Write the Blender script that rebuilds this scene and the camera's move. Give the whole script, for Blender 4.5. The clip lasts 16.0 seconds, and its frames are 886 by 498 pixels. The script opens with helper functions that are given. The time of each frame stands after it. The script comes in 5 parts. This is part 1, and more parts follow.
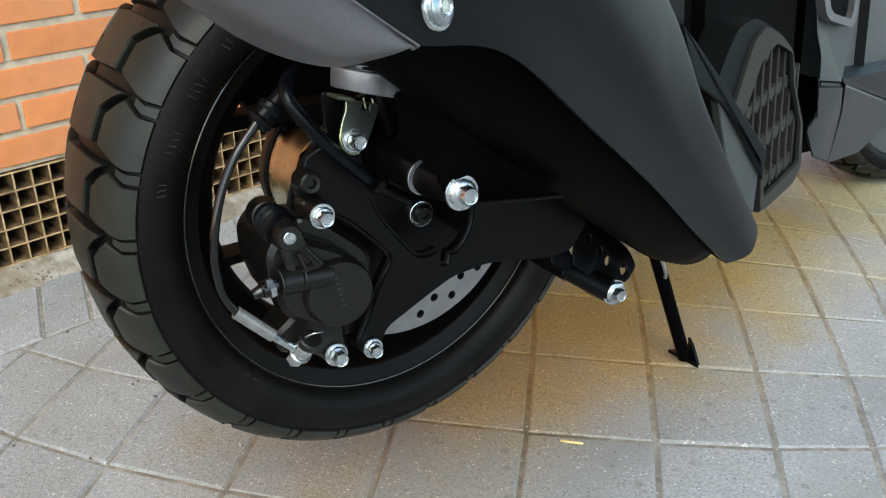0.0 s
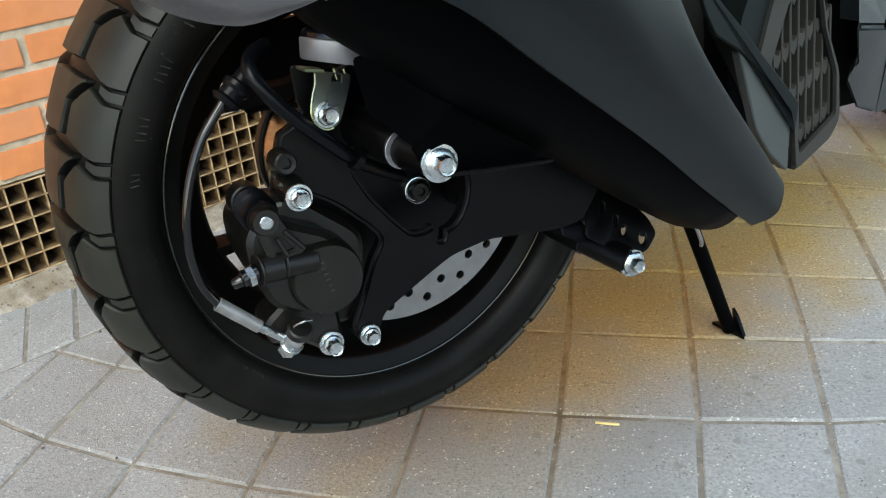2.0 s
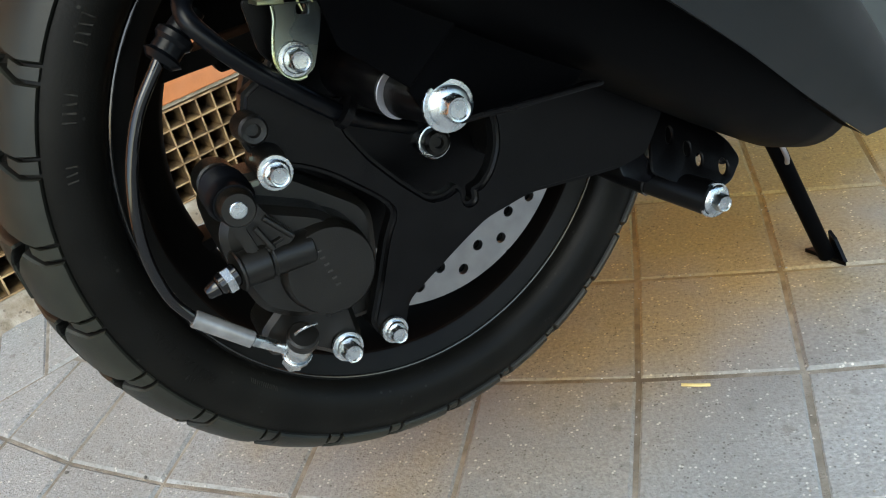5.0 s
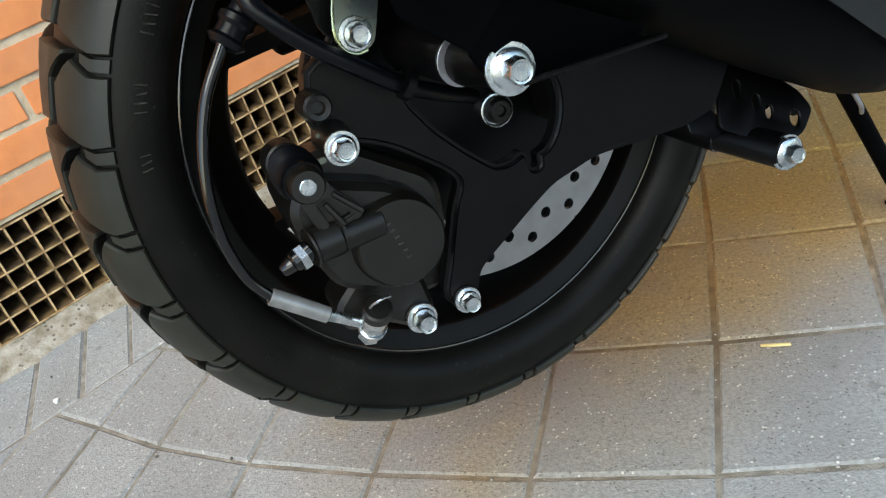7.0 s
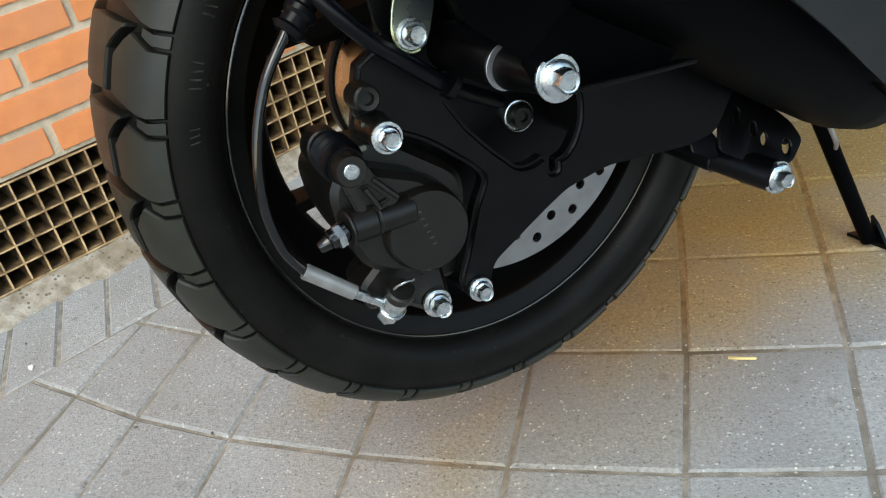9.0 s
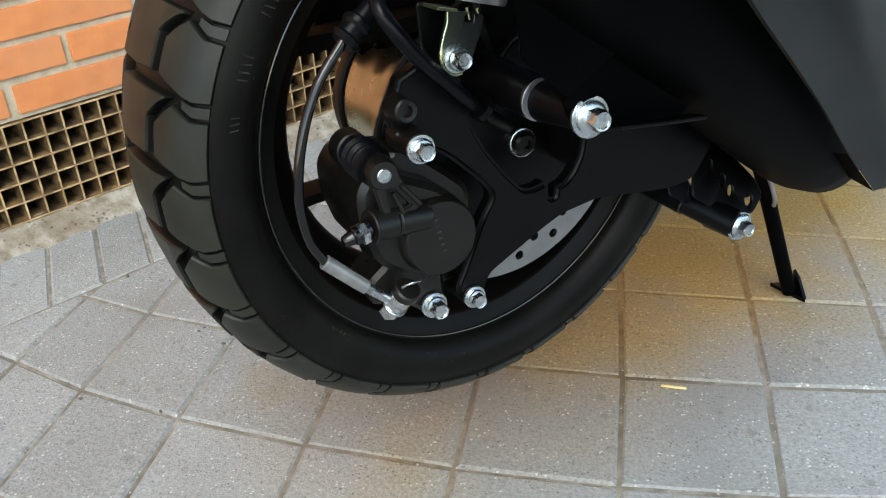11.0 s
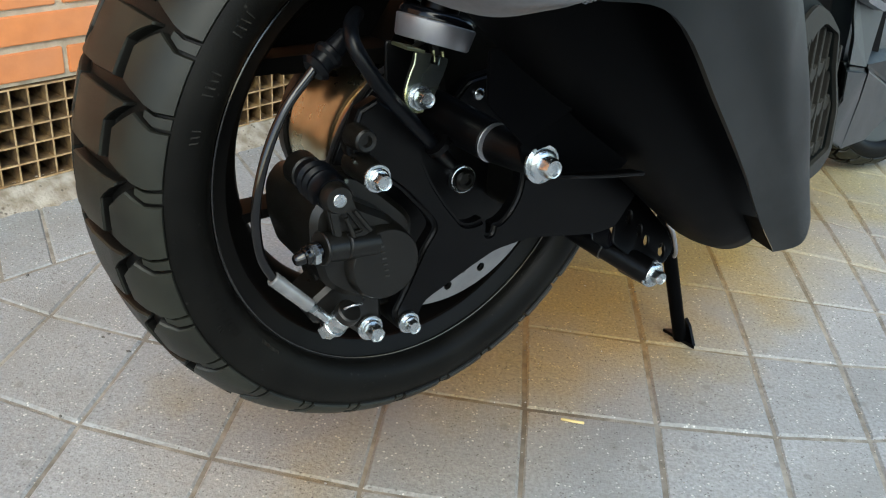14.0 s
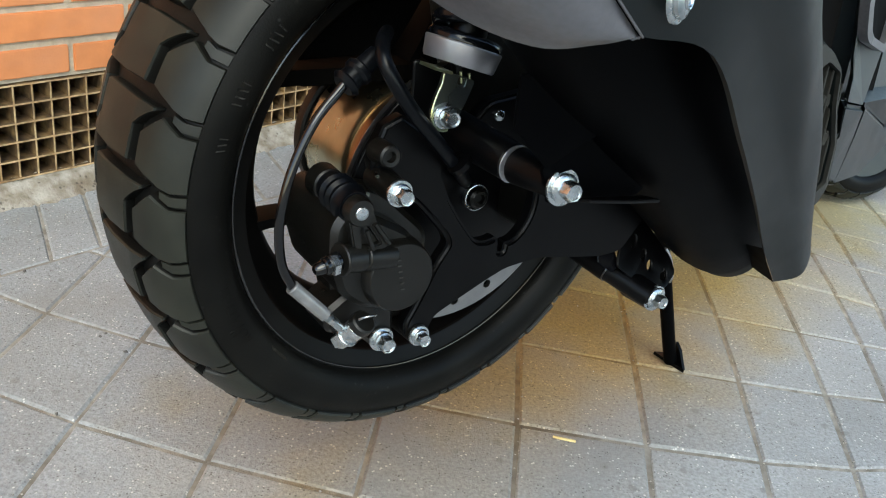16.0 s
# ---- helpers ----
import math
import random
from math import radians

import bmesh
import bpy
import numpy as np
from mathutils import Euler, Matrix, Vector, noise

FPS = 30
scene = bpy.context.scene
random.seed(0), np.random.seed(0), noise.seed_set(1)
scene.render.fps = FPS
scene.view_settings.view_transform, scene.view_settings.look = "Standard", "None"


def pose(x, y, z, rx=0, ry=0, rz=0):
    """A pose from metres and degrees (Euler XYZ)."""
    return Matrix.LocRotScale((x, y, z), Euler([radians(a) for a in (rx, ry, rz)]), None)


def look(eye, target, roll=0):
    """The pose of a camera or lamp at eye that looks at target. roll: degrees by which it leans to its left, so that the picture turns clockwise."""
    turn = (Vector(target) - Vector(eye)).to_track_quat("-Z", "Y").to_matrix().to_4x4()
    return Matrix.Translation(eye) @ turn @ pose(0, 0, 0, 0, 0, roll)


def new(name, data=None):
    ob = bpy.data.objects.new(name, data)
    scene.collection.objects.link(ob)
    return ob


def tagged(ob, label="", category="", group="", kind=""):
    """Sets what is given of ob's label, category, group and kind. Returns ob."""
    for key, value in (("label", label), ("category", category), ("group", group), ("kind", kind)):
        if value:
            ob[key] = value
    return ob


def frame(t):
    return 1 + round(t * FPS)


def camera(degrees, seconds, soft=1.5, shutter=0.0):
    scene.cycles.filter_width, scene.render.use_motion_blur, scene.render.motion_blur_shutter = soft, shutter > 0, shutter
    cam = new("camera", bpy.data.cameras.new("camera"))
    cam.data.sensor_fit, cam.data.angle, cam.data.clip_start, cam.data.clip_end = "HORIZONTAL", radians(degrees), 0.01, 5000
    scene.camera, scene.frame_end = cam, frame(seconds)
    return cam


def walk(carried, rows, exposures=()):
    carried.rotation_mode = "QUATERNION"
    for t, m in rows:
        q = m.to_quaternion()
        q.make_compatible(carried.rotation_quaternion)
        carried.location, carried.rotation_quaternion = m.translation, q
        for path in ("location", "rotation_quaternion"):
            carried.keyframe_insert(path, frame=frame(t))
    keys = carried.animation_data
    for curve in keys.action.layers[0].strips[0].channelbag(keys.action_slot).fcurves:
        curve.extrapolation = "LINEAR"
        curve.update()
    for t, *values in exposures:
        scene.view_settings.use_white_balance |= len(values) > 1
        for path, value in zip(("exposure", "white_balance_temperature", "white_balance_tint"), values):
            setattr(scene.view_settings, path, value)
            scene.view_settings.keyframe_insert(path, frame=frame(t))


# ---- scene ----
cam = camera(52.73, 16.0, soft=1.1)
# seconds, eye, a point it looks at, lean
PATH = [
    (0, (0.2114, -0.8296, 0.5938), (-0.1319, 0.9520, -0.2476), -0.88),
    (0.5, (0.2331, -0.8282, 0.5929), (-0.1163, 0.9501, -0.2531), -1.05),
    (1, (0.2470, -0.8225, 0.5902), (-0.1143, 0.9523, -0.2582), -2.05),
    (1.5, (0.2565, -0.8018, 0.5817), (-0.1681, 0.9560, -0.2726), -3.77),
    (2, (0.2532, -0.7854, 0.5697), (-0.2359, 0.9500, -0.2960), -5.99),
    (2.5, (0.2625, -0.7596, 0.5535), (-0.2660, 0.9374, -0.3635), -7.97),
    (3, (0.2507, -0.7544, 0.5547), (-0.3173, 0.9317, -0.3588), -9.93),
    (3.5, (0.2432, -0.7245, 0.5548), (-0.3414, 0.9545, -0.3613), -9.71),
    (4, (0.2375, -0.6918, 0.5420), (-0.3603, 0.9560, -0.4210), -10.10),
    (4.2, (0.2305, -0.6824, 0.5375), (-0.3590, 0.9719, -0.4194), -10.68),
    (6.3, (0.2407, -0.6548, 0.5110), (-0.4990, 0.9305, -0.4584), -20.31),
    (6.5, (0.2388, -0.6574, 0.5124), (-0.5118, 0.9248, -0.4537), -20.37),
    (7, (0.2316, -0.6658, 0.5188), (-0.5215, 0.9182, -0.4423), -20.13),
    (7.5, (0.2280, -0.6732, 0.5234), (-0.5211, 0.9126, -0.4379), -19.72),
    (8, (0.2163, -0.6832, 0.5292), (-0.5216, 0.9049, -0.4371), -18.81),
    (8.5, (0.2104, -0.6958, 0.5351), (-0.4759, 0.9086, -0.4421), -16.46),
    (8.7, (0.2094, -0.7010, 0.5364), (-0.4595, 0.9107, -0.4410), -15.44),
    (10.8, (0.1540, -0.7624, 0.5643), (-0.2972, 0.9161, -0.4251), -4.41),
    (11, (0.1543, -0.7641, 0.5661), (-0.2717, 0.9248, -0.4168), -3.72),
    (11.5, (0.1514, -0.7718, 0.5711), (-0.2023, 0.9376, -0.4050), -1.78),
    (12, (0.1449, -0.7887, 0.5797), (-0.1353, 0.9447, -0.3779), 0.43),
    (12.5, (0.1485, -0.7902, 0.5818), (-0.0935, 0.9567, -0.3615), 1.69),
    (13, (0.1414, -0.7887, 0.5803), (-0.0743, 0.9642, -0.3583), 2.58),
    (13.5, (0.1305, -0.7906, 0.5801), (-0.0643, 0.9663, -0.3554), 3.90),
    (14, (0.1213, -0.7928, 0.5798), (-0.0536, 0.9696, -0.3495), 4.91),
    (14.5, (0.1111, -0.7940, 0.5793), (-0.0472, 0.9729, -0.3443), 5.86),
    (15, (0.1018, -0.7986, 0.5800), (-0.0423, 0.9727, -0.3375), 6.83),
    (15.5, (0.0996, -0.8018, 0.5823), (-0.0392, 0.9750, -0.3253), 7.66),
    (16, (0.0988, -0.8065, 0.5847), (-0.0344, 0.9755, -0.3135), 8.11),
]
SIZE = 1.12  # the plan is drawn at this share of true size, and enlarged as a whole
walk(cam, [(t, look(Vector(eye) * SIZE, Vector(target) * SIZE, roll)) for t, eye, target, roll in PATH])

# ---- light ----
world = bpy.data.worlds.new("world")
scene.world = world
world.use_nodes = True
wn = world.node_tree.nodes
sky = wn.new("ShaderNodeTexSky")
sky.sky_type = "NISHITA"
sky.sun_disc = False
sky.sun_elevation, sky.sun_rotation = radians(40), radians(172)
sky.dust_density = 1.0
wn["Background"].inputs["Strength"].default_value = 0.13
world.node_tree.links.new(sky.outputs[0], wn["Background"].inputs["Color"])
sun = new("sun", bpy.data.lights.new("sun", "SUN"))
sun.data.energy, sun.data.angle, sun.data.color = 1.0, radians(45), (1.0, 0.970, 0.84)
sun.matrix_world = look((0.3, -2.15, 2.6), (0, 0, 0))
scene.view_settings.exposure = 1.63
scene.view_settings.use_white_balance = True
scene.view_settings.white_balance_temperature = 6500
scene.view_settings.white_balance_tint = 3


# ---- materials ----
def material(name, base, rough=0.5, metal=0.0, base2=None, scale=20.0, detail=6.0, bump=0.0, bump_scale=200.0,
             spec=0.5, coat=0.0, stain=None, stain_scale=4.0, stain_amount=0.5, per_object=0.0, rough_var=0.08, island=0.0):
    m = bpy.data.materials.new(name)
    m.use_nodes = True
    nt = m.node_tree
    n, l = nt.nodes, nt.links
    b = n["Principled BSDF"]
    b.inputs["Metallic"].default_value = metal
    b.inputs["Specular IOR Level"].default_value = spec
    b.inputs["Coat Weight"].default_value = coat
    b.inputs["Coat Roughness"].default_value = 0.15
    geo = n.new("ShaderNodeTexCoord")
    t1 = n.new("ShaderNodeTexNoise")
    t1.inputs["Scale"].default_value, t1.inputs["Detail"].default_value = scale, detail
    l.new(geo.outputs["Object"], t1.inputs["Vector"])
    mix = n.new("ShaderNodeMix")
    mix.data_type = "RGBA"
    ramp = n.new("ShaderNodeMapRange")
    ramp.inputs["From Min"].default_value, ramp.inputs["From Max"].default_value = 0.35, 0.68
    l.new(t1.outputs["Fac"], ramp.inputs["Value"])
    l.new(ramp.outputs["Result"], mix.inputs["Factor"])
    base2 = base2 or tuple(c * 0.75 for c in base)
    mix.inputs["A"].default_value, mix.inputs["B"].default_value = (*base, 1), (*base2, 1)
    out = mix.outputs["Result"]
    if stain:
        t2 = n.new("ShaderNodeTexNoise")
        t2.inputs["Scale"].default_value, t2.inputs["Detail"].default_value = stain_scale, 5.0
        l.new(geo.outputs["Object"], t2.inputs["Vector"])
        r2 = n.new("ShaderNodeMapRange")
        r2.inputs["From Min"].default_value, r2.inputs["From Max"].default_value = 0.45, 0.7
        r2.inputs["To Max"].default_value = stain_amount
        l.new(t2.outputs["Fac"], r2.inputs["Value"])
        mx2 = n.new("ShaderNodeMix")
        mx2.data_type = "RGBA"
        l.new(r2.outputs["Result"], mx2.inputs["Factor"])
        l.new(out, mx2.inputs["A"])
        mx2.inputs["B"].default_value = (*stain, 1)
        out = mx2.outputs["Result"]
    if per_object or island:
        info = n.new("ShaderNodeObjectInfo") if per_object else n.new("ShaderNodeNewGeometry")
        src = info.outputs["Random"] if per_object else info.outputs["Random Per Island"]
        amount = per_object or island
        mr = n.new("ShaderNodeMapRange")
        mr.inputs["To Min"].default_value, mr.inputs["To Max"].default_value = 1 - amount, 1 + amount
        l.new(src, mr.inputs["Value"])
        hsv = n.new("ShaderNodeHueSaturation")
        l.new(mr.outputs["Result"], hsv.inputs["Value"])
        l.new(out, hsv.inputs["Color"])
        out = hsv.outputs["Color"]
    l.new(out, b.inputs["Base Color"])
    rr = n.new("ShaderNodeMapRange")
    rr.inputs["To Min"].default_value, rr.inputs["To Max"].default_value = max(rough - rough_var, 0.03), min(rough + rough_var, 1)
    l.new(t1.outputs["Fac"], rr.inputs["Value"])
    l.new(rr.outputs["Result"], b.inputs["Roughness"])
    if bump:
        t3 = n.new("ShaderNodeTexNoise")
        t3.inputs["Scale"].default_value, t3.inputs["Detail"].default_value = bump_scale, 4.0
        l.new(geo.outputs["Object"], t3.inputs["Vector"])
        bm_ = n.new("ShaderNodeBump")
        bm_.inputs["Strength"].default_value, bm_.inputs["Distance"].default_value = bump, 0.002
        l.new(t3.outputs["Fac"], bm_.inputs["Height"])
        l.new(bm_.outputs["Normal"], b.inputs["Normal"])
    return m


RUBBER = material("rubber", (0.0030, 0.0030, 0.0027), 0.40, base2=(0.0046, 0.0046, 0.0041), scale=30, bump=0.10, bump_scale=700, stain=(0.0135, 0.0130, 0.0110), stain_scale=9, stain_amount=0.5, spec=0.09)
TREAD = material("tread_rubber", (0.0080, 0.0088, 0.0068), 0.46, base2=(0.0125, 0.0136, 0.0104), scale=40, bump=0.06, bump_scale=1600, stain=(0.0240, 0.0252, 0.0180), stain_scale=18, stain_amount=0.7, spec=0.26)
RIM = material("black_rim_paint", (0.0012, 0.0012, 0.0012), 0.55, base2=(0.0020, 0.0020, 0.0019), scale=30, rough_var=0.10, spec=0.06)
FLANGE = material("satin_rim_flange", (0.0030, 0.0030, 0.0030), 0.46, base2=(0.0060, 0.0060, 0.0058), scale=24, rough_var=0.12, spec=0.10)
LIP = material("polished_black_edge", (0.006, 0.006, 0.006), 0.14, base2=(0.010, 0.010, 0.010), scale=60, rough_var=0.04, spec=0.7)
POLISHED = material("polished_hub_steel", (0.50, 0.47, 0.35), 0.28, 1.0, base2=(0.37, 0.35, 0.25), scale=40, rough_var=0.06)
SATIN = material("satin_black_steel", (0.0012, 0.0012, 0.0014), 0.32, base2=(0.0020, 0.0020, 0.0023), scale=80, bump=0.08, bump_scale=900, spec=0.14)
CAST = material("black_cast_aluminium", (0.0036, 0.0034, 0.0028), 0.31, base2=(0.0050, 0.0047, 0.0039), scale=70, bump=0.16, bump_scale=1500, rough_var=0.1, spec=0.32)
HOSE = material("black_hose_rubber", (0.002, 0.002, 0.0025), 0.10, base2=(0.003, 0.003, 0.003), scale=90, spec=0.5, rough_var=0.04)
CABLE = material("black_cable_sleeve", (0.0014, 0.0018, 0.0026), 0.32, base2=(0.0022, 0.0027, 0.0038), scale=90, spec=0.16)
ZINC = material("zinc_plated_steel", (0.66, 0.69, 0.70), 0.27, 1.0, base2=(0.34, 0.38, 0.40), scale=150, bump=0.05, bump_scale=900, rough_var=0.1)
# the brick wall's brown reflection is put into this steel's colour
BROWN_STEEL = material("reflection_brown_steel", (0.30, 0.185, 0.10), 0.30, 1.0, base2=(0.22, 0.13, 0.07), scale=50, rough_var=0.08)
YELLOW_ZINC = material("iridescent_zinc", (0.15, 0.18, 0.19), 0.28, 0.95, base2=(0.20, 0.21, 0.15), scale=26, rough_var=0.1)
ZINC_EDGE = material("yellow_passivated_edge", (0.52, 0.52, 0.26), 0.28, 0.95, base2=(0.36, 0.42, 0.33), scale=60, rough_var=0.1)
GLOSS = material("gloss_black_paint", (0.002, 0.002, 0.003), 0.16, base2=(0.003, 0.003, 0.004), scale=60, spec=0.45)
DISC = material("brake_disc_steel", (0.40, 0.40, 0.40), 0.30, 1.0, base2=(0.33, 0.33, 0.33), scale=60, rough_var=0.06)
ALLOY = material("brushed_aluminium_collar", (0.36, 0.36, 0.385), 0.36, 0.75, base2=(0.27, 0.27, 0.29), scale=50)
MUFFLER = material("matt_black_muffler_paint", (0.0009, 0.0010, 0.0013), 0.5, base2=(0.0014, 0.0015, 0.0018), scale=40, bump=0.05, bump_scale=1500, spec=0.02)
SHIELD = material("matt_grey_plastic", (0.0040, 0.0058, 0.0062), 0.42, base2=(0.0050, 0.0072, 0.0076), scale=25, bump=0.10, bump_scale=1600, spec=0.22)
SILVER = material("satin_silver_paint", (0.165, 0.165, 0.180), 0.32, 0.55, base2=(0.145, 0.145, 0.157), scale=300)
PANEL = material("grey_scooter_plastic", (0.0360, 0.0430, 0.0440), 0.36, base2=(0.042, 0.0500, 0.0510), scale=20, bump=0.1, bump_scale=1400)
FLANK = material("dark_grey_plastic", (0.0110, 0.0135, 0.0138), 0.36, base2=(0.0135, 0.0165, 0.0168), scale=20, bump=0.1, bump_scale=1400, spec=0.40)
LOUVRE = material("warm_grey_louvre_plastic", (0.0210, 0.0212, 0.0190), 0.42, base2=(0.0260, 0.0262, 0.0236), scale=20, bump=0.1, bump_scale=1400, spec=0.35)
CASING = material("dusty_engine_casing", (0.0085, 0.0086, 0.0074), 0.5, base2=(0.0050, 0.0050, 0.0044), scale=12, bump=0.1, bump_scale=600, spec=0.3)
FERRULE = material("translucent_grey_sleeve", (0.20, 0.20, 0.20), 0.16, 0.3, base2=(0.11, 0.11, 0.11), scale=60)
SPRING = material("black_spring_paint", (0.002, 0.0024, 0.0034), 0.14, base2=(0.003, 0.0034, 0.0044), scale=50, spec=0.3)
WORN = material("worn_rubber_edge", (0.030, 0.029, 0.026), 0.6, base2=(0.006, 0.006, 0.0055), scale=160, spec=0.12)
# near-black for hollows and gaps, their shade put into the colour
DARK = material("near_black_fill", (0.0025, 0.0025, 0.0025), 0.8, scale=30, spec=0.1)
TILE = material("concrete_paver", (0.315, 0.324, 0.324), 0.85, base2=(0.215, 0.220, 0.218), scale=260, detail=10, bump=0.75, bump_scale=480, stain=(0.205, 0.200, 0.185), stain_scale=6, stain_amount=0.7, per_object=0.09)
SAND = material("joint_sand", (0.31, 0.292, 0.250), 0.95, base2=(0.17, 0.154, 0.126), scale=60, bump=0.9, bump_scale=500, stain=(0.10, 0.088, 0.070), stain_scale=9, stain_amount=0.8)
GRIT = material("loose_grit", (0.30, 0.28, 0.24), 0.9, base2=(0.22, 0.20, 0.165), scale=80, island=0.8)
BRICK = material("orange_brick", (0.64, 0.236, 0.080), 0.75, base2=(0.55, 0.200, 0.069), scale=30, bump=0.25, bump_scale=300, stain=(0.55, 0.24, 0.12), stain_scale=10, stain_amount=0.45, per_object=0.10)
MORTAR = material("pale_mortar", (0.54, 0.47, 0.35), 0.95, base2=(0.41, 0.35, 0.255), scale=60, bump=0.9, bump_scale=250)
# vent: pale lips; inner walls hold dirt and the cells' shade in their colour
VENT = material("pale_vent_lips", (0.52, 0.37, 0.20), 0.85, base2=(0.30, 0.18, 0.08), scale=60, bump=0.5, bump_scale=300, stain=(0.09, 0.05, 0.02), stain_scale=34, stain_amount=0.85)
VENT_SHADED = material("sooty_shaded_vent_ceramic", (0.105, 0.060, 0.022), 0.9, base2=(0.036, 0.020, 0.008), scale=45, bump=0.4, bump_scale=300, stain=(0.30, 0.190, 0.072), stain_scale=40, stain_amount=0.7)
PLINTH = material("cement_fillet", (0.34, 0.31, 0.26), 0.95, base2=(0.17, 0.14, 0.10), scale=55, bump=1.0, bump_scale=220, stain=(0.14, 0.10, 0.06), stain_scale=16, stain_amount=0.8)
LEAF = material("dry_straw", (0.62, 0.50, 0.22), 0.8, base2=(0.50, 0.38, 0.15), scale=60)
CHALK = material("white_stone", (0.75, 0.74, 0.71), 0.8, base2=(0.6, 0.59, 0.55), scale=200)
PEBBLE = material("dark_stone", (0.10, 0.095, 0.085), 0.8, base2=(0.06, 0.056, 0.05), scale=300)
MARK = material("pale_printed_mark", (0.55, 0.55, 0.55), 0.6, scale=50)


def bounce_tinted(m, centre, angle, stretch, reach, colour, amount):
    """A ragged patch of warm bounced light, put into the ground's colour round a place."""
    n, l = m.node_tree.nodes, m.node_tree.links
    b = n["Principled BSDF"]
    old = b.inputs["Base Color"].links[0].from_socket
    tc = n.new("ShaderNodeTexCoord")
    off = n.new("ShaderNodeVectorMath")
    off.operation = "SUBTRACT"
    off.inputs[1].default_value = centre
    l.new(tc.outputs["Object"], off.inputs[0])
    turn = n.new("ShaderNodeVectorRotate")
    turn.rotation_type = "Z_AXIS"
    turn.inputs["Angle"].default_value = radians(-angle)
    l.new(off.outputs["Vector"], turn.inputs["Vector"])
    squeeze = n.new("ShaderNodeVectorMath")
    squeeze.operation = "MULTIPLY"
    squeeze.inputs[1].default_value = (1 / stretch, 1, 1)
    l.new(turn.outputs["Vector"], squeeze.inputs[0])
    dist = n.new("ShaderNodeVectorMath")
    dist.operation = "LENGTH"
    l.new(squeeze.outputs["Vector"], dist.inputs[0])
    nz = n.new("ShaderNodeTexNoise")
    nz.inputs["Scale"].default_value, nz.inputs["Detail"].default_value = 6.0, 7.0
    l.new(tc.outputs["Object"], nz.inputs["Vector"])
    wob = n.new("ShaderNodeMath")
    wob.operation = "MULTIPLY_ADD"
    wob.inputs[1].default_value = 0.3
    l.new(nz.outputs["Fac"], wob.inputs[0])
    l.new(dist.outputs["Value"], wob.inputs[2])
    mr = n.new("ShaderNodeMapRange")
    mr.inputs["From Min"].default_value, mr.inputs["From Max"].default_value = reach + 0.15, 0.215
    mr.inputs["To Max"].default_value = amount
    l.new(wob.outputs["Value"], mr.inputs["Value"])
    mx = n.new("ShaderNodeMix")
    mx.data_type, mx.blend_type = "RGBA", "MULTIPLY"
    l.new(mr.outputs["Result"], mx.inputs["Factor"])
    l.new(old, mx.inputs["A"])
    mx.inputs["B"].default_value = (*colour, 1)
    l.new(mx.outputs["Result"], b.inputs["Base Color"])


def specked(m, scale, size, colour, amount):
    """Scattered pits or grains in the surface."""
    n, l = m.node_tree.nodes, m.node_tree.links
    b = n["Principled BSDF"]
    old = b.inputs["Base Color"].links[0].from_socket
    tc = n.new("ShaderNodeTexCoord")
    vo = n.new("ShaderNodeTexVoronoi")
    vo.inputs["Scale"].default_value = scale
    l.new(tc.outputs["Object"], vo.inputs["Vector"])
    mr = n.new("ShaderNodeMapRange")
    mr.inputs["From Min"].default_value, mr.inputs["From Max"].default_value = size, size * 0.6
    mr.inputs["To Max"].default_value = amount
    l.new(vo.outputs["Distance"], mr.inputs["Value"])
    keep = n.new("ShaderNodeTexNoise")
    keep.inputs["Scale"].default_value = scale * 0.3
    l.new(tc.outputs["Object"], keep.inputs["Vector"])
    kr = n.new("ShaderNodeMapRange")
    kr.inputs["From Min"].default_value, kr.inputs["From Max"].default_value = 0.50, 0.58
    l.new(keep.outputs["Fac"], kr.inputs["Value"])
    mul = n.new("ShaderNodeMath")
    mul.operation = "MULTIPLY"
    l.new(mr.outputs["Result"], mul.inputs[0])
    l.new(kr.outputs["Result"], mul.inputs[1])
    mx = n.new("ShaderNodeMix")
    mx.data_type = "RGBA"
    l.new(mul.outputs["Value"], mx.inputs["Factor"])
    l.new(old, mx.inputs["A"])
    mx.inputs["B"].default_value = (*colour, 1)
    l.new(mx.outputs["Result"], b.inputs["Base Color"])


specked(TILE, 240.0, 0.30, (0.095, 0.090, 0.080), 0.75)
specked(TILE, 34.0, 0.20, (0.130, 0.124, 0.112), 0.45)
specked(TILE, 190.0, 0.26, (0.58, 0.57, 0.53), 0.8)
specked(RUBBER, 140.0, 0.16, (0.030, 0.030, 0.028), 0.5)
specked(PLINTH, 130.0, 0.34, (0.07, 0.055, 0.04), 0.8)
# warm bounce and shade under the scooter, painted into pavers and joints
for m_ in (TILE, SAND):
    bounce_tinted(m_, (0.29, 0.37, 0.0), 49, 2.6, 0.26, (1.0, 0.80, 0.30), 1.0)
    bounce_tinted(m_, (0.60, 0.74, 0.0), 49, 1.6, 0.19, (1.0, 0.90, 0.52), 0.85)
    bounce_tinted(m_, (0.13, 0.10, 0.0), 49, 2.0, 0.24, (0.93, 0.70, 0.42), 0.9)


# ---- mesh helpers ----
def link(name, bm, mat, parent=None, label="", smooth=True):
    me = bpy.data.meshes.new(name)
    bm.normal_update()
    bm.to_mesh(me)
    bm.free()
    for m in mat if isinstance(mat, (list, tuple)) else [mat]:
        me.materials.append(m)
    if smooth:
        for p in me.polygons:
            p.use_smooth = True
        me.set_sharp_from_angle(angle=radians(38))
    ob = new(name, me)
    if parent:
        ob.parent = parent
    if label:
        tagged(ob, label)
    return ob


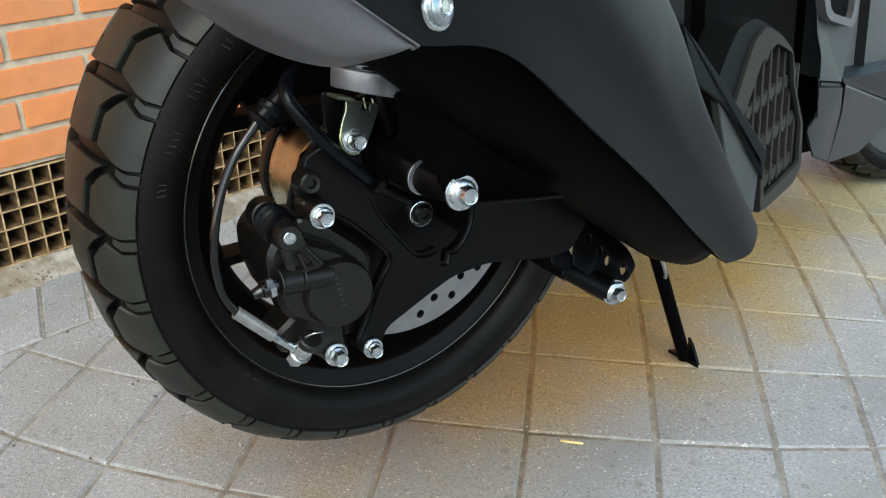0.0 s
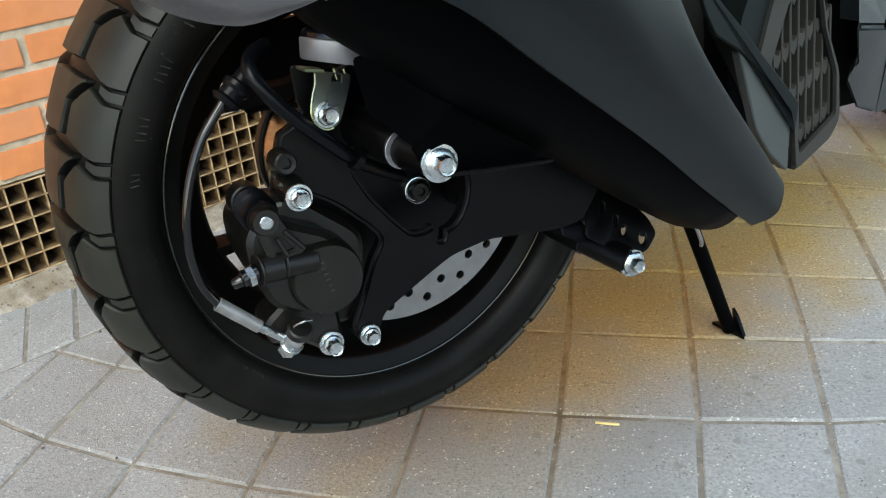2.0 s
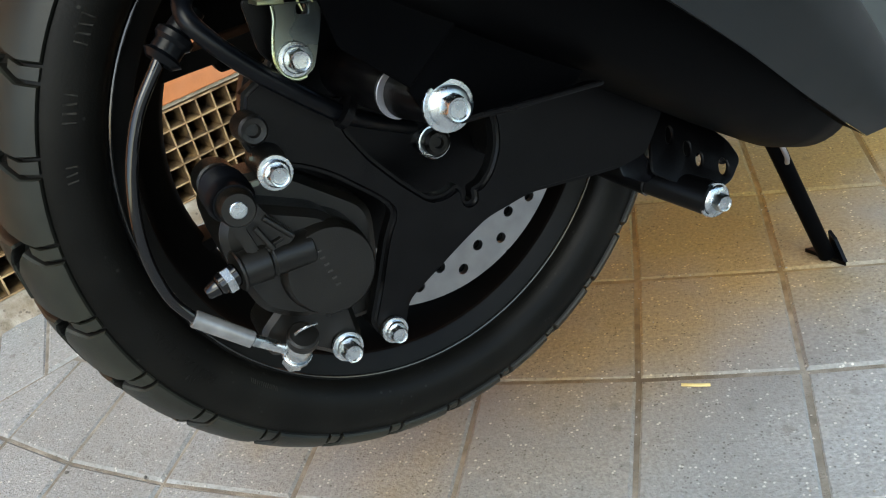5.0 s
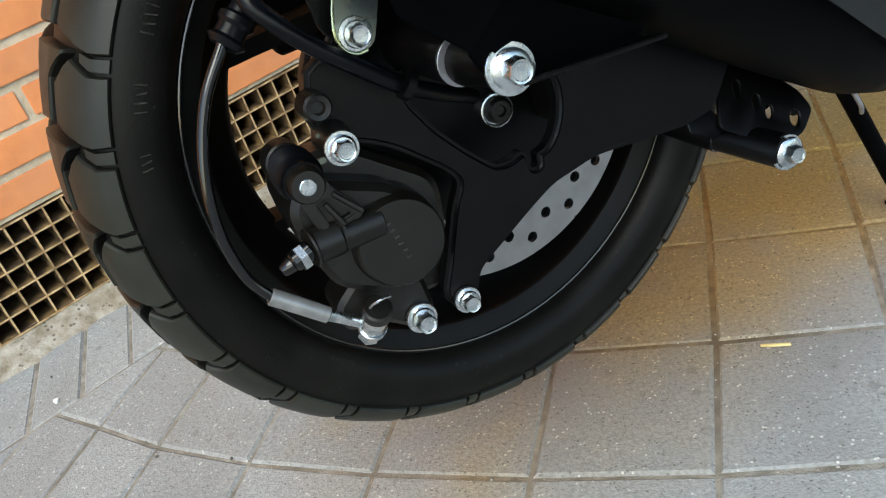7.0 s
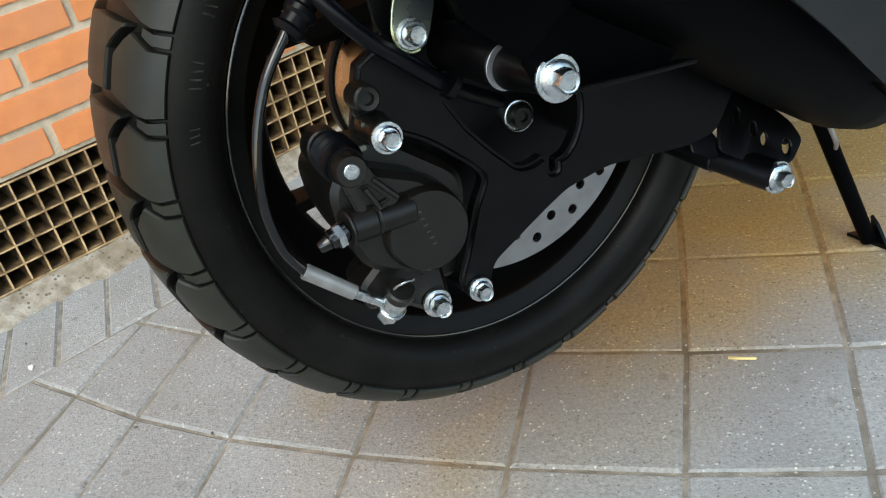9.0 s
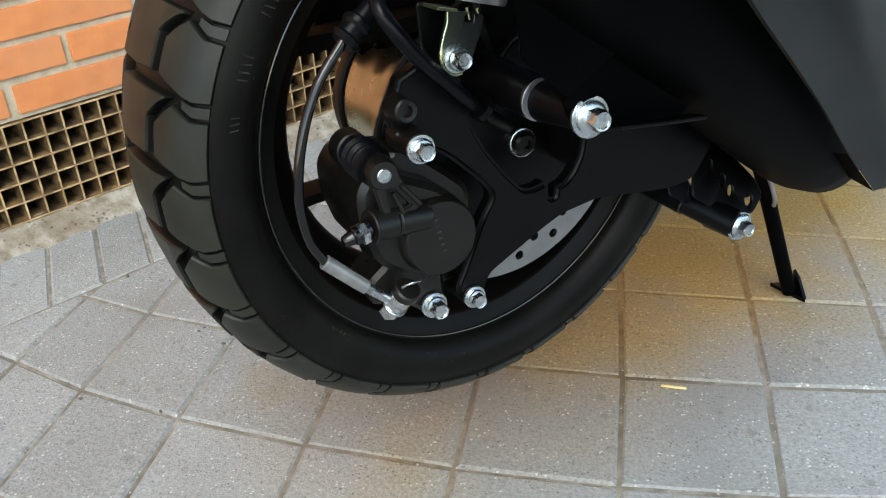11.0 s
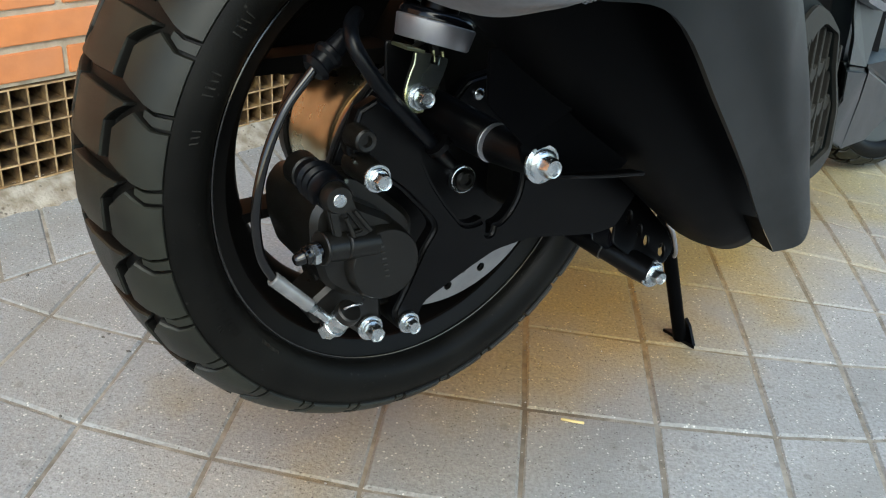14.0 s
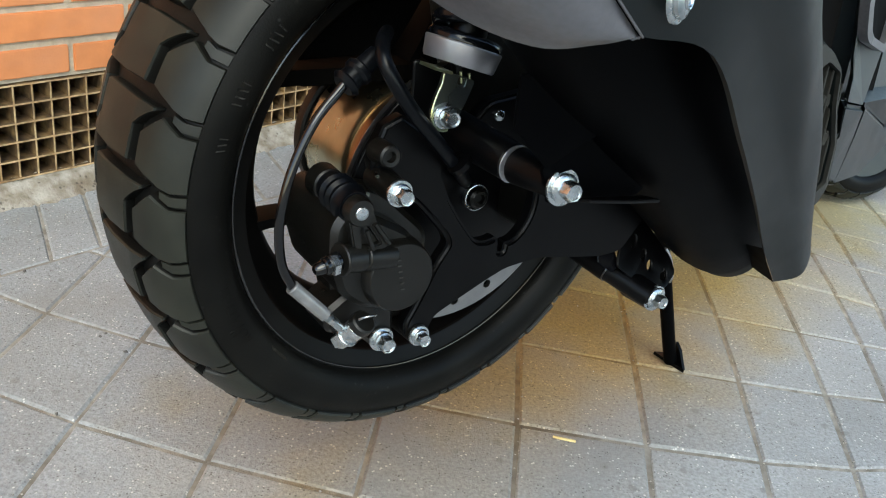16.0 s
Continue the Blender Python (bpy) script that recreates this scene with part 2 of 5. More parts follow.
def part(name, bm, mat, parent, label="", smooth=True):
    return link(name, bm, mat, parent, label, smooth)


def rounded(points, r, steps=4):
    """A polygon with its corners rounded; r is one radius or one per corner."""
    out = []
    n = len(points)
    for i, p in enumerate(points):
        p, a, b = Vector(p), Vector(points[i - 1]), Vector(points[(i + 1) % n])
        rad = r[i] if isinstance(r, (list, tuple)) else r
        u, v = a - p, b - p
        k = min(rad, u.length * 0.45, v.length * 0.45)
        s, e = p + u.normalized() * k, p + v.normalized() * k
        for j in range(steps + 1):
            f = j / steps
            out.append(tuple((1 - f) ** 2 * s + 2 * f * (1 - f) * p + f * f * e))
    return out


def plate(bm, outline, y0, y1, chamfer=0.002, hole=None):
    """A plate in the x-z plane between y0 and y1 (y0 is the chamfered near face). hole: an inner outline with the same number of points."""
    n = len(outline)
    c = Vector((sum(p[0] for p in outline) / n, sum(p[1] for p in outline) / n))
    area = sum(outline[i - 1][0] * outline[i][1] - outline[i][0] * outline[i - 1][1] for i in range(n))
    pts = outline if area > 0 else outline[::-1]

    def inset(ps, d):
        res = []
        for i in range(len(ps)):
            a, p, b = Vector(ps[i - 1]), Vector(ps[i]), Vector(ps[(i + 1) % len(ps)])
            t = (b - a)
            t = t.normalized() if t.length > 1e-9 else Vector((1, 0))
            res.append(p + Vector((-t.y, t.x)) * d)
        return res
    rings = []
    s = 1 if y1 > y0 else -1
    for y, d in ((y0, chamfer), (y0 + s * chamfer, 0.0), (y1, 0.0)):
        ring = inset(pts, d)
        rings.append([bm.verts.new((p[0], y, p[1])) for p in ring])
    m = len(pts)
    for r0, r1 in zip(rings, rings[1:]):
        for i in range(m):
            bm.faces.new((r0[i - 1], r0[i], r1[i], r1[i - 1]))
    bm.faces.new(rings[0])
    bm.faces.new(rings[-1][::-1])
    bmesh.ops.recalc_face_normals(bm, faces=bm.faces)
    return bm


def lathe(bm, profile, axis=(0, 1, 0), origin=(0, 0, 0), steps=32, closed=False):
    """Turns (along, radius) pairs about an axis through origin."""
    ax = Vector(axis).normalized()
    u = ax.orthogonal().normalized()
    v = ax.cross(u)
    o = Vector(origin)
    rings = []
    for a, r in profile:
        rings.append([bm.verts.new(o + ax * a + (u * math.cos(k) + v * math.sin(k)) * max(r, 1e-5))
                      for k in (2 * math.pi * i / steps for i in range(steps))])
    pairs = list(zip(rings, rings[1:])) + ([(rings[-1], rings[0])] if closed else [])
    faces = []
    for r0, r1 in pairs:
        for i in range(steps):
            faces.append(bm.faces.new((r0[i - 1], r0[i], r1[i], r1[i - 1])))
    if not closed:
        faces.append(bm.faces.new(rings[0]))
        faces.append(bm.faces.new(rings[-1]))
    bmesh.ops.recalc_face_normals(bm, faces=faces)
    return bm


def rod(bm, p0, p1, r0, r1=None, steps=20, chamfer=0.0):
    r1 = r0 if r1 is None else r1
    d = Vector(p1) - Vector(p0)
    L = d.length
    c = chamfer
    prof = [(0, r0 - c), (c, r0), (L - c, r1), (L, r1 - c)] if c else [(0, r0), (L, r1)]
    return lathe(bm, prof, d, p0, steps)


def catmull(points, per=8):
    ps = [Vector(p) for p in points]
    ps = [ps[0] * 2 - ps[1]] + ps + [ps[-1] * 2 - ps[-2]]
    out = []
    for i in range(1, len(ps) - 2):
        for k in range(per):
            t = k / per
            a, b, c, d = ps[i - 1:i + 3]
            out.append(0.5 * (2 * b + (c - a) * t + (2 * a - 5 * b + 4 * c - d) * t * t + (3 * b - 3 * c + d - a) * t ** 3))
    out.append(ps[-2])
    return out


def tube(bm, points, radius, steps=12, per=8):
    path = catmull(points, per)
    rings = []
    up = Vector((0.3, 0.9, 0.2)).normalized()
    for i, p in enumerate(path):
        t = (path[min(i + 1, len(path) - 1)] - path[max(i - 1, 0)]).normalized()
        u = (up - t * up.dot(t)).normalized()
        v = t.cross(u)
        up = u
        r = radius if not callable(radius) else radius(i / (len(path) - 1))
        rings.append([bm.verts.new(p + (u * math.cos(k) + v * math.sin(k)) * r) for k in (2 * math.pi * j / steps for j in range(steps))])
    for r0, r1 in zip(rings, rings[1:]):
        for i in range(steps):
            bm.faces.new((r0[i - 1], r0[i], r1[i], r1[i - 1]))
    bm.faces.new(rings[0])
    bm.faces.new(rings[-1])
    bmesh.ops.recalc_face_normals(bm, faces=bm.faces)
    return bm


def box(bm, x, y, z, bevel=0.0):
    """A box between pairs x, y, z, its edges bevelled."""
    m = Matrix.LocRotScale(((x[0] + x[1]) / 2, (y[0] + y[1]) / 2, (z[0] + z[1]) / 2), None, (abs(x[1] - x[0]), abs(y[1] - y[0]), abs(z[1] - z[0])))
    r = bmesh.ops.create_cube(bm, size=1, matrix=m)
    if bevel:
        es = list({e for v in r["verts"] for e in v.link_edges})
        bmesh.ops.bevel(bm, geom=es, offset=bevel, segments=2, affect="EDGES")
    return bm


def sheet(bm, pts, thick, bevel=0.0):
    front = [bm.verts.new(p) for p in pts]
    back = [bm.verts.new(Vector(p) + Vector(thick)) for p in pts]
    n = len(pts)
    bm.faces.new(front)
    bm.faces.new(back[::-1])
    for i in range(n):
        bm.faces.new((front[i - 1], front[i], back[i], back[i - 1]))
    bmesh.ops.recalc_face_normals(bm, faces=bm.faces)
    if bevel:
        bmesh.ops.triangulate(bm, faces=[f for f in bm.faces if len(f.verts) > 4])
        rim = [e for e in bm.edges if len(e.link_faces) == 2 and e.calc_face_angle() > 0.6]
        bmesh.ops.bevel(bm, geom=rim, offset=bevel, segments=3, affect="EDGES")


def bolt(parent, place, washer=0.010, head=0.0065, height=0.007, flange=True, mat=None, name="flange_bolt", label="bright zinc flange bolt", axis=(0, -1, 0), turn=0.2):
    """A hexagon bolt with a flange washer, its head towards the near side, with a dished top."""
    bm = bmesh.new()
    a = Vector(axis).normalized()
    u = a.orthogonal().normalized()
    v = a.cross(u)
    o = Vector(place)
    lathe(bm, [(-0.003, washer * 0.9), (-0.003, washer), (-0.0014, washer), (-0.0010, washer * 0.97), (-0.0009, washer * 0.80), (0.0006, washer * 0.79), (0.0010, washer * 0.74), (0.0019, head * 1.10), (0.0020, head * 0.5)], a, o, 32)
    rings = []
    for z, s, hexed in ((0.0008, 1.0, 1), (height - 0.0009, 1.0, 1), (height, 0.84, 0), (height - 0.0002, 0.70, 0), (height - 0.0008, 0.62, 0), (height - 0.0009, 0.2, 0)):
        ring = []
        for i in range(24):
            k = math.pi / 12 * i
            f = math.cos(math.pi / 6) / math.cos(k % (math.pi / 3) - math.pi / 6) if hexed else 1.0
            ring.append(bm.verts.new(o + a * z + (u * math.cos(k + turn) + v * math.sin(k + turn)) * head * s * f))
        rings.append(ring)
    fs = []
    for r0, r1 in zip(rings, rings[1:]):
        for i in range(24):
            fs.append(bm.faces.new((r0[i - 1], r0[i], r1[i], r1[i - 1])))
    fs.append(bm.faces.new(rings[-1]))
    bmesh.ops.recalc_face_normals(bm, faces=bm.faces)
    return part(name, bm, mat or ZINC, parent, label)


# ---- ground ----
CX = (-0.0004, 0.1475, -0.0068, 0.0002, 0.0005, -0.0025, -0.0013, 0.0007)
CY = (-0.0237, -0.0045, 0.1597, 0.0030, 0.0001, 0.0029, 0.0, -0.0014)


def laid(c, r):
    """Where the paving's corner of column c and row r lies: the rows bow slightly."""
    def poly(k, a, b):
        return k[0] + k[1] * a + k[2] * b + k[3] * a * a + k[4] * a * b + k[5] * b * b + k[6] * a ** 3 + k[7] * a * a * b
    a, b = min(max(c, -4.5), 6), min(max(r, -1.5), 5.2)
    x, y = poly(CX, a, b), poly(CY, a, b)
    if a != c or b != r:
        x += 0.120 * (c - a) - 0.012 * (r - b)
        y += -0.022 * (c - a) + 0.160 * (r - b)
    return Vector((x, y))


WALL_POINT, WALL_ALONG = Vector((-0.5569, 0.3417)), Vector((0.5469, 0.8372))
WALL_OUT = Vector((WALL_ALONG.y, -WALL_ALONG.x))
BORDER = 0.195


def cut(poly, point, normal):
    """The part of a polygon on the side of a line that normal points to."""
    out = []
    for i, p in enumerate(poly):
        q = poly[(i + 1) % len(poly)]
        dp, dq = (p - point).dot(normal), (q - point).dot(normal)
        if dp >= 0:
            out.append(p)
        if (dp >= 0) != (dq >= 0):
            out.append(p + (q - p) * (dp / (dp - dq)))
    return out


def shrink(poly, d):
    out = poly
    for i in range(len(poly)):
        a, b = poly[i], poly[(i + 1) % len(poly)]
        if (b - a).length < 1e-6:
            continue
        nrm = Vector((-(b - a).y, (b - a).x)).normalized()
        out = cut(out, a + nrm * d, nrm)
        if len(out) < 3:
            return []
    return out


def slab(bm, poly, top, gap=0.0012, drop=0.014, tilt=(0, 0)):
    """One paver: a prism with a worn, chamfered upper edge."""
    base, face = shrink(poly, gap), shrink(poly, gap + 0.0034)
    if len(base) < 3 or len(base) != len(face):
        return False
    c = sum(poly, Vector((0, 0))) / len(poly)

    def z(p):
        return top + (p - c).x * tilt[0] + (p - c).y * tilt[1]
    r0 = [bm.verts.new((p.x, p.y, -drop)) for p in base]
    r1 = [bm.verts.new((p.x, p.y, z(p) - 0.0030)) for p in base]
    r2 = [bm.verts.new((p.x, p.y, z(p))) for p in face]
    for a, b in ((r0, r1), (r1, r2)):
        for i in range(len(a)):
            bm.faces.new((a[i - 1], a[i], b[i], b[i - 1]))
    bm.faces.new(r2)
    return True


gbm = bmesh.new()
n_g = 40
gv = [[gbm.verts.new((300 * (2 * i / n_g - 1) ** 3, 300 * (2 * j / n_g - 1) ** 3, -0.0020)) for j in range(n_g + 1)] for i in range(n_g + 1)]
for i in range(n_g):
    for j in range(n_g):
        gbm.faces.new((gv[i][j], gv[i + 1][j], gv[i + 1][j + 1], gv[i][j + 1]))
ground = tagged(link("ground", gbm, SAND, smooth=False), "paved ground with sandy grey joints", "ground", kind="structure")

rng = random.Random(5)
far_bm = bmesh.new()
for c in range(-34, 36):
    for r in range(-30, 32):
        poly = [laid(c, r), laid(c + 1, r), laid(c + 1, r + 1), laid(c, r + 1)]
        poly = cut(poly, WALL_POINT + WALL_OUT * BORDER, WALL_OUT)
        if len(poly) < 3:
            continue
        tilt = (rng.uniform(-0.008, 0.008), rng.uniform(-0.008, 0.008))
        top = rng.uniform(-0.0008, 0.0008)
        if -6 <= c <= 8 and -3 <= r <= 8:
            tb = bmesh.new()
            if slab(tb, poly, top, tilt=tilt):
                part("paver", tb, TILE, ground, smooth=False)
            else:
                tb.free()
        else:
            slab(far_bm, poly, top, tilt=tilt)
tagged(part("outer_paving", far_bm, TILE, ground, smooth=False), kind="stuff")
# the narrow slabs laid along the wall
s0 = -0.947
for i in range(-20, 60):
    a0, a1 = s0 + 0.068 * i, s0 + 0.068 * (i + 1)
    lean = -0.40
    poly = [WALL_POINT + WALL_ALONG * (a + lean * (o - 0.04)) + WALL_OUT * o for a, o in ((a0, -0.03), (a0, BORDER), (a1, BORDER), (a1, -0.03))]
    tb = bmesh.new()
    if slab(tb, poly, rng.uniform(-0.0012, 0.0006), gap=0.0012, tilt=(rng.uniform(-0.01, 0.01), rng.uniform(-0.01, 0.01))):
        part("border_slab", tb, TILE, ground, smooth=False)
    else:
        tb.free()


# ---- brick wall ----
WALL_M = Matrix(((WALL_ALONG.x, -WALL_OUT.x, 0, WALL_POINT.x), (WALL_ALONG.y, -WALL_OUT.y, 0, WALL_POINT.y), (0, 0, 1, 0), (0, 0, 0, 1)))
wb = bmesh.new()
# mortar body above the vent strip; x along the wall, y into it
box(wb, (-3.0, 4.0), (0.004, 0.25), (0.166, 2.6))
wall = tagged(link("wall_brick", wb, MORTAR, smooth=False), "orange brick wall with pale recessed mortar joints", "wall", kind="structure")
wall.matrix_world = WALL_M
# solid near-black block in place of the shade behind the cells
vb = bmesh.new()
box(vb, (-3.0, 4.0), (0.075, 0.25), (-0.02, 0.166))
part("vent_backing", vb, DARK, wall, "near-black block standing for the shade behind the vent")


def brick_mesh(length):
    b = bmesh.new()
    box(b, (0.0, length), (0.0, 0.05), (0.0, 0.0385), 0.0013)
    me = bpy.data.meshes.new("brick")
    b.to_mesh(me)
    b.free()
    me.materials.append(BRICK)
    return me


BRICK_L, COURSE = 0.198, 0.0485
bme = brick_mesh(BRICK_L - 0.0105)
upper = bmesh.new()
for k in range(48):
    z = 0.1725 + COURSE * k
    off = 0.022 if k % 2 == 0 else -0.088
    for j in range(-15, 20):
        x = off + 0.005 + BRICK_L * j + rng.uniform(-0.0015, 0.0015)
        if k < 12 and -5 <= j <= 5:
            ob = new("brick", bme)
            ob.parent = wall
            ob.location = (x, rng.uniform(-0.0012, 0.0012), z + rng.uniform(-0.0008, 0.0008))
            ob.rotation_euler = (0, rng.uniform(-0.004, 0.004), rng.uniform(-0.006, 0.006))
        else:
            box(upper, (x, x + BRICK_L - 0.0105), (0, 0.05), (z, z + 0.0385))
tagged(part("upper_bricks", upper, BRICK, wall, smooth=False), kind="stuff")

# egg-crate vent strip
CELL = 0.0266
vent_bm = bmesh.new()
Z0, Z1 = 0.027, 0.163
for i in range(-34, 46):
    x = -0.012 + CELL * i
    box(vent_bm, (x - 0.0013, x + 0.0013), (0.001, 0.07), (Z0, Z1))
for j in range(6):
    z = Z0 + (Z1 - Z0) * j / 5
    box(vent_bm, (-0.93, 1.2), (0.0, 0.07), (z - 0.0013, z + 0.0013))
# faces behind the front take the colour with the shade painted in
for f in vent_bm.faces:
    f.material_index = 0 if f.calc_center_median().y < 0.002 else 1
tagged(part("vent_grille", vent_bm, [VENT, VENT_SHADED], wall, "dusty egg-crate ventilation grille along the wall's foot", smooth=False))

# rough cement fillet at the foot of the wall
fb = bmesh.new()
rows = []
for i in range(0, 261):
    s = -1.4 + 2.9 * i / 260
    w1 = 0.006 * noise.noise((s * 14, 0, 0)) + 0.004 * noise.noise((s * 60, 3, 0))
    h1 = 0.003 * noise.noise((s * 25, 7, 0))
    row = []
    for o, z in ((0.006, 0.0285), (0.004, 0.026 + h1), (-0.008 + w1, 0.021 + h1), (-0.022 + w1, 0.010 + h1), (-0.034 + 1.6 * w1, 0.003), (-0.042 + 2 * w1, -0.004)):
        row.append(fb.verts.new((s, o, z + 0.0026 * noise.noise((s * 110, o * 160, 2)))))
    rows.append(row)
for a, b in zip(rows, rows[1:]):
    for k in range(5):
        fb.faces.new((a[k], b[k], b[k + 1], a[k + 1]))
bmesh.ops.recalc_face_normals(fb, faces=fb.faces)
part("cement_fillet", fb, PLINTH, wall, "rough dirty cement fillet")


# loose grit on the paving and in its joints
gr = random.Random(12)
grit_bm = bmesh.new()
for i in range(1500):
    if i % 3:
        c, r = gr.uniform(-5, 7), gr.uniform(-2, 6)
        if gr.random() < 0.45:
            c = round(c) + gr.gauss(0, 0.02)
        elif gr.random() < 0.5:
            r = round(r) + gr.gauss(0, 0.02)
        p = laid(c, r)
    else:
        p = WALL_POINT + WALL_ALONG * gr.uniform(-0.9, 1.0) + WALL_OUT * (0.03 + abs(gr.gauss(0, 0.06)))
    q = gr.uniform(0.0004, 0.0012) * (1.7 if gr.random() < 0.06 else 1.0)
    vs = [grit_bm.verts.new((p.x + q * dx * gr.uniform(0.7, 1.4), p.y + q * dy * gr.uniform(0.7, 1.4), 0.0008 + q * dz)) for dx, dy, dz in ((1, 0, 0), (0, 1, 0), (-1, 0, 0), (0, -1, 0), (0, 0, 0.8), (0, 0, -0.8))]
    for k in range(4):
        grit_bm.faces.new((vs[k], vs[(k + 1) % 4], vs[4]))
        grit_bm.faces.new((vs[(k + 1) % 4], vs[k], vs[5]))
tagged(part("grit", grit_bm, GRIT, ground, smooth=False), "loose pale and dark grit on the paving", kind="stuff")


# ---- scooter: x forward, y to its left (away from the near side), z up, from the rear axle ----
FWD, OUT_N, UPW = Vector((0.7874, 0.6164, 0.0)), Vector((0.6139, -0.7843, 0.089)), Vector((-0.0549, 0.0701, 0.996))
AXLE = Vector((0.0141, -0.1628, 0.3274))
LEFT = -OUT_N
scooter = tagged(new("scooter"), "black and grey scooter raised on its centre stand by a wall", "scooter")
scooter.empty_display_size = 0.05
scooter.matrix_world = Matrix(((FWD.x, LEFT.x, UPW.x, AXLE.x), (FWD.y, LEFT.y, UPW.y, AXLE.y), (FWD.z, LEFT.z, UPW.z, AXLE.z), (0, 0, 0, 1)))


def polar(r, deg, y):
    return Vector((r * math.cos(radians(deg)), y, r * math.sin(radians(deg))))


# the wheel's own pose in the scooter: it stands upright and a little turned
WHEEL_AXIS = Vector((0.1208, -1.0, -0.089)).normalized()
RING = Vector((0.0161, -0.0205, -0.0050))
WHEEL_TURN = Vector((0, -1, 0)).rotation_difference(WHEEL_AXIS).to_matrix().to_4x4()
WHEEL = Matrix.Translation(RING) @ WHEEL_TURN @ Matrix.Scale(1.095, 4) @ Matrix.Translation((0, 0.052, 0))
HUB = Matrix.Translation(RING + WHEEL_AXIS * 0.0305) @ WHEEL_TURN


# tyre: carcass, and tread blocks that stand on it
TYRE_HALF = ((0.0, 0.2055), (0.030, 0.2038), (0.047, 0.2000), (0.0580, 0.1968), (0.0665, 0.1930), (0.0722, 0.1868), (0.0748, 0.1785), (0.0750, 0.1710), (0.0722, 0.1640), (0.0665, 0.1590), (0.0610, 0.1565))
WIDE = 0.84


def side_y(r):
    """Where the rear tyre's near sidewall lies at a radius."""
    low = [p for p in TYRE_HALF[6:]][::-1]
    return -0.0015 - WIDE * float(np.interp(r, [p[1] * 1.0047 for p in low], [p[0] for p in low]))


def tyre(name, parent, R, centre=(0, 0, 0), blocks=28, label="", wide=1.0, phase=149.0):
    k = R / 0.2135
    half = [(y * wide, r * k) for y, r in TYRE_HALF]
    b = bmesh.new()
    lathe(b, [(-y, r) for y, r in half[::-1]] + half[1:], (0, 1, 0), centre, 144, closed=True)
    ob = part(name, b, RUBBER, parent, label)
    o = Vector(centre)
    arcs = [0.0]
    for p, q in zip(half, half[1:]):
        arcs.append(arcs[-1] + math.hypot(q[0] - p[0], q[1] - p[1]))

    def surf(a, deg, lift):
        """A point over the carcass, a metres of arc from its middle, lifted along the normal."""
        t = abs(a)
        i = max(j for j in range(len(arcs) - 1) if arcs[j] <= t)
        f = (t - arcs[i]) / (arcs[i + 1] - arcs[i])

        def lerp(j0, f0):
            p, q = half[j0], half[j0 + 1]
            return p[0] + (q[0] - p[0]) * f0, p[1] + (q[1] - p[1]) * f0
        y, r = lerp(i, f)
        tangents = [(half[j + 1][0] - half[j][0], half[j + 1][1] - half[j][1]) for j in (max(i - 1, 0), i, min(i + 1, len(half) - 2))]
        w = (max(0.0, 0.5 - f), 1.0, max(0.0, f - 0.5))
        ty, tr = sum(t_[0] * w_ for t_, w_ in zip(tangents, w)), sum(t_[1] * w_ for t_, w_ in zip(tangents, w))
        n_ = math.hypot(ty, tr)
        y, r = y - tr / n_ * lift, r + ty / n_ * lift
        return o + polar(r, deg, math.copysign(y, a) if a else 0.0)

    def rise(a, lift):
        """The blocks grow flatter towards the sidewall."""
        return lift * (1 - 0.60 * min(max((abs(a) / wide - 0.050) / 0.026, 0.0), 1.0))

    def block(cells, sign, lift):
        """cells: rows of points across the block, each a list of (arc, degrees), so that the top follows the tyre's curve."""
        bb = bmesh.new()
        rows_ = len(cells)
        ca = sum(p[0] for row in cells for p in row) / sum(len(row) for row in cells)
        cd = sum(p[1] for row in cells for p in row) / sum(len(row) for row in cells)
        grid_ = []
        for ri, row in enumerate(cells):
            line = []
            for ci, (a, dg) in enumerate(row):
                edge = ri in (0, rows_ - 1) or ci in (0, len(row) - 1)
                if edge:
                    a2, d2 = ca + (a - ca) * 0.975, cd + (dg - cd) * 0.96
                else:
                    a2, d2 = a, dg
                line.append(bb.verts.new(surf(sign * a2, d2, rise(a2, lift))))
            grid_.append(line)
        for r0, r1 in zip(grid_, grid_[1:]):
            for j in range(len(r0) - 1):
                bb.faces.new((r0[j], r0[j + 1], r1[j + 1], r1[j]))
        rim_ = [(0, j) for j in range(len(cells[0]))] + [(i, len(cells[i]) - 1) for i in range(1, rows_)] + [(rows_ - 1, j) for j in range(len(cells[-1]) - 2, -1, -1)] + [(i, 0) for i in range(rows_ - 2, 0, -1)]
        top = [grid_[i][j] for i, j in rim_]
        mid = [bb.verts.new(surf(sign * cells[i][j][0], cells[i][j][1], rise(cells[i][j][0], lift) - 0.0014)) for i, j in rim_]
        low = [bb.verts.new(surf(sign * (ca + (cells[i][j][0] - ca) * 1.03), cd + (cells[i][j][1] - cd) * 1.05, -0.001)) for i, j in rim_]
        # walls take the darker rubber: the grooves' shade put into the colour
        for u, v, slot in ((top, mid, 0), (mid, low, 1)):
            for i in range(len(u)):
                bb.faces.new((u[i - 1], u[i], v[i], v[i - 1])).material_index = slot
        bmesh.ops.recalc_face_normals(bb, faces=bb.faces)
        return bb

    step = 360 / blocks
    q = step / 12.8
    # (arc from the middle, leading edge, trailing edge) in metres and degrees of one pitch
    shoulder = [(0.0364, 4.5, 9.9), (0.0412, 3.4, 10.4), (0.0468, 2.1, 10.9), (0.0525, 0.9, 11.4), (0.0585, 1.7, 12.1), (0.0658, 2.7, 12.6), (0.0716, 2.6, 12.4), (0.0768, 2.5, 12.2)]
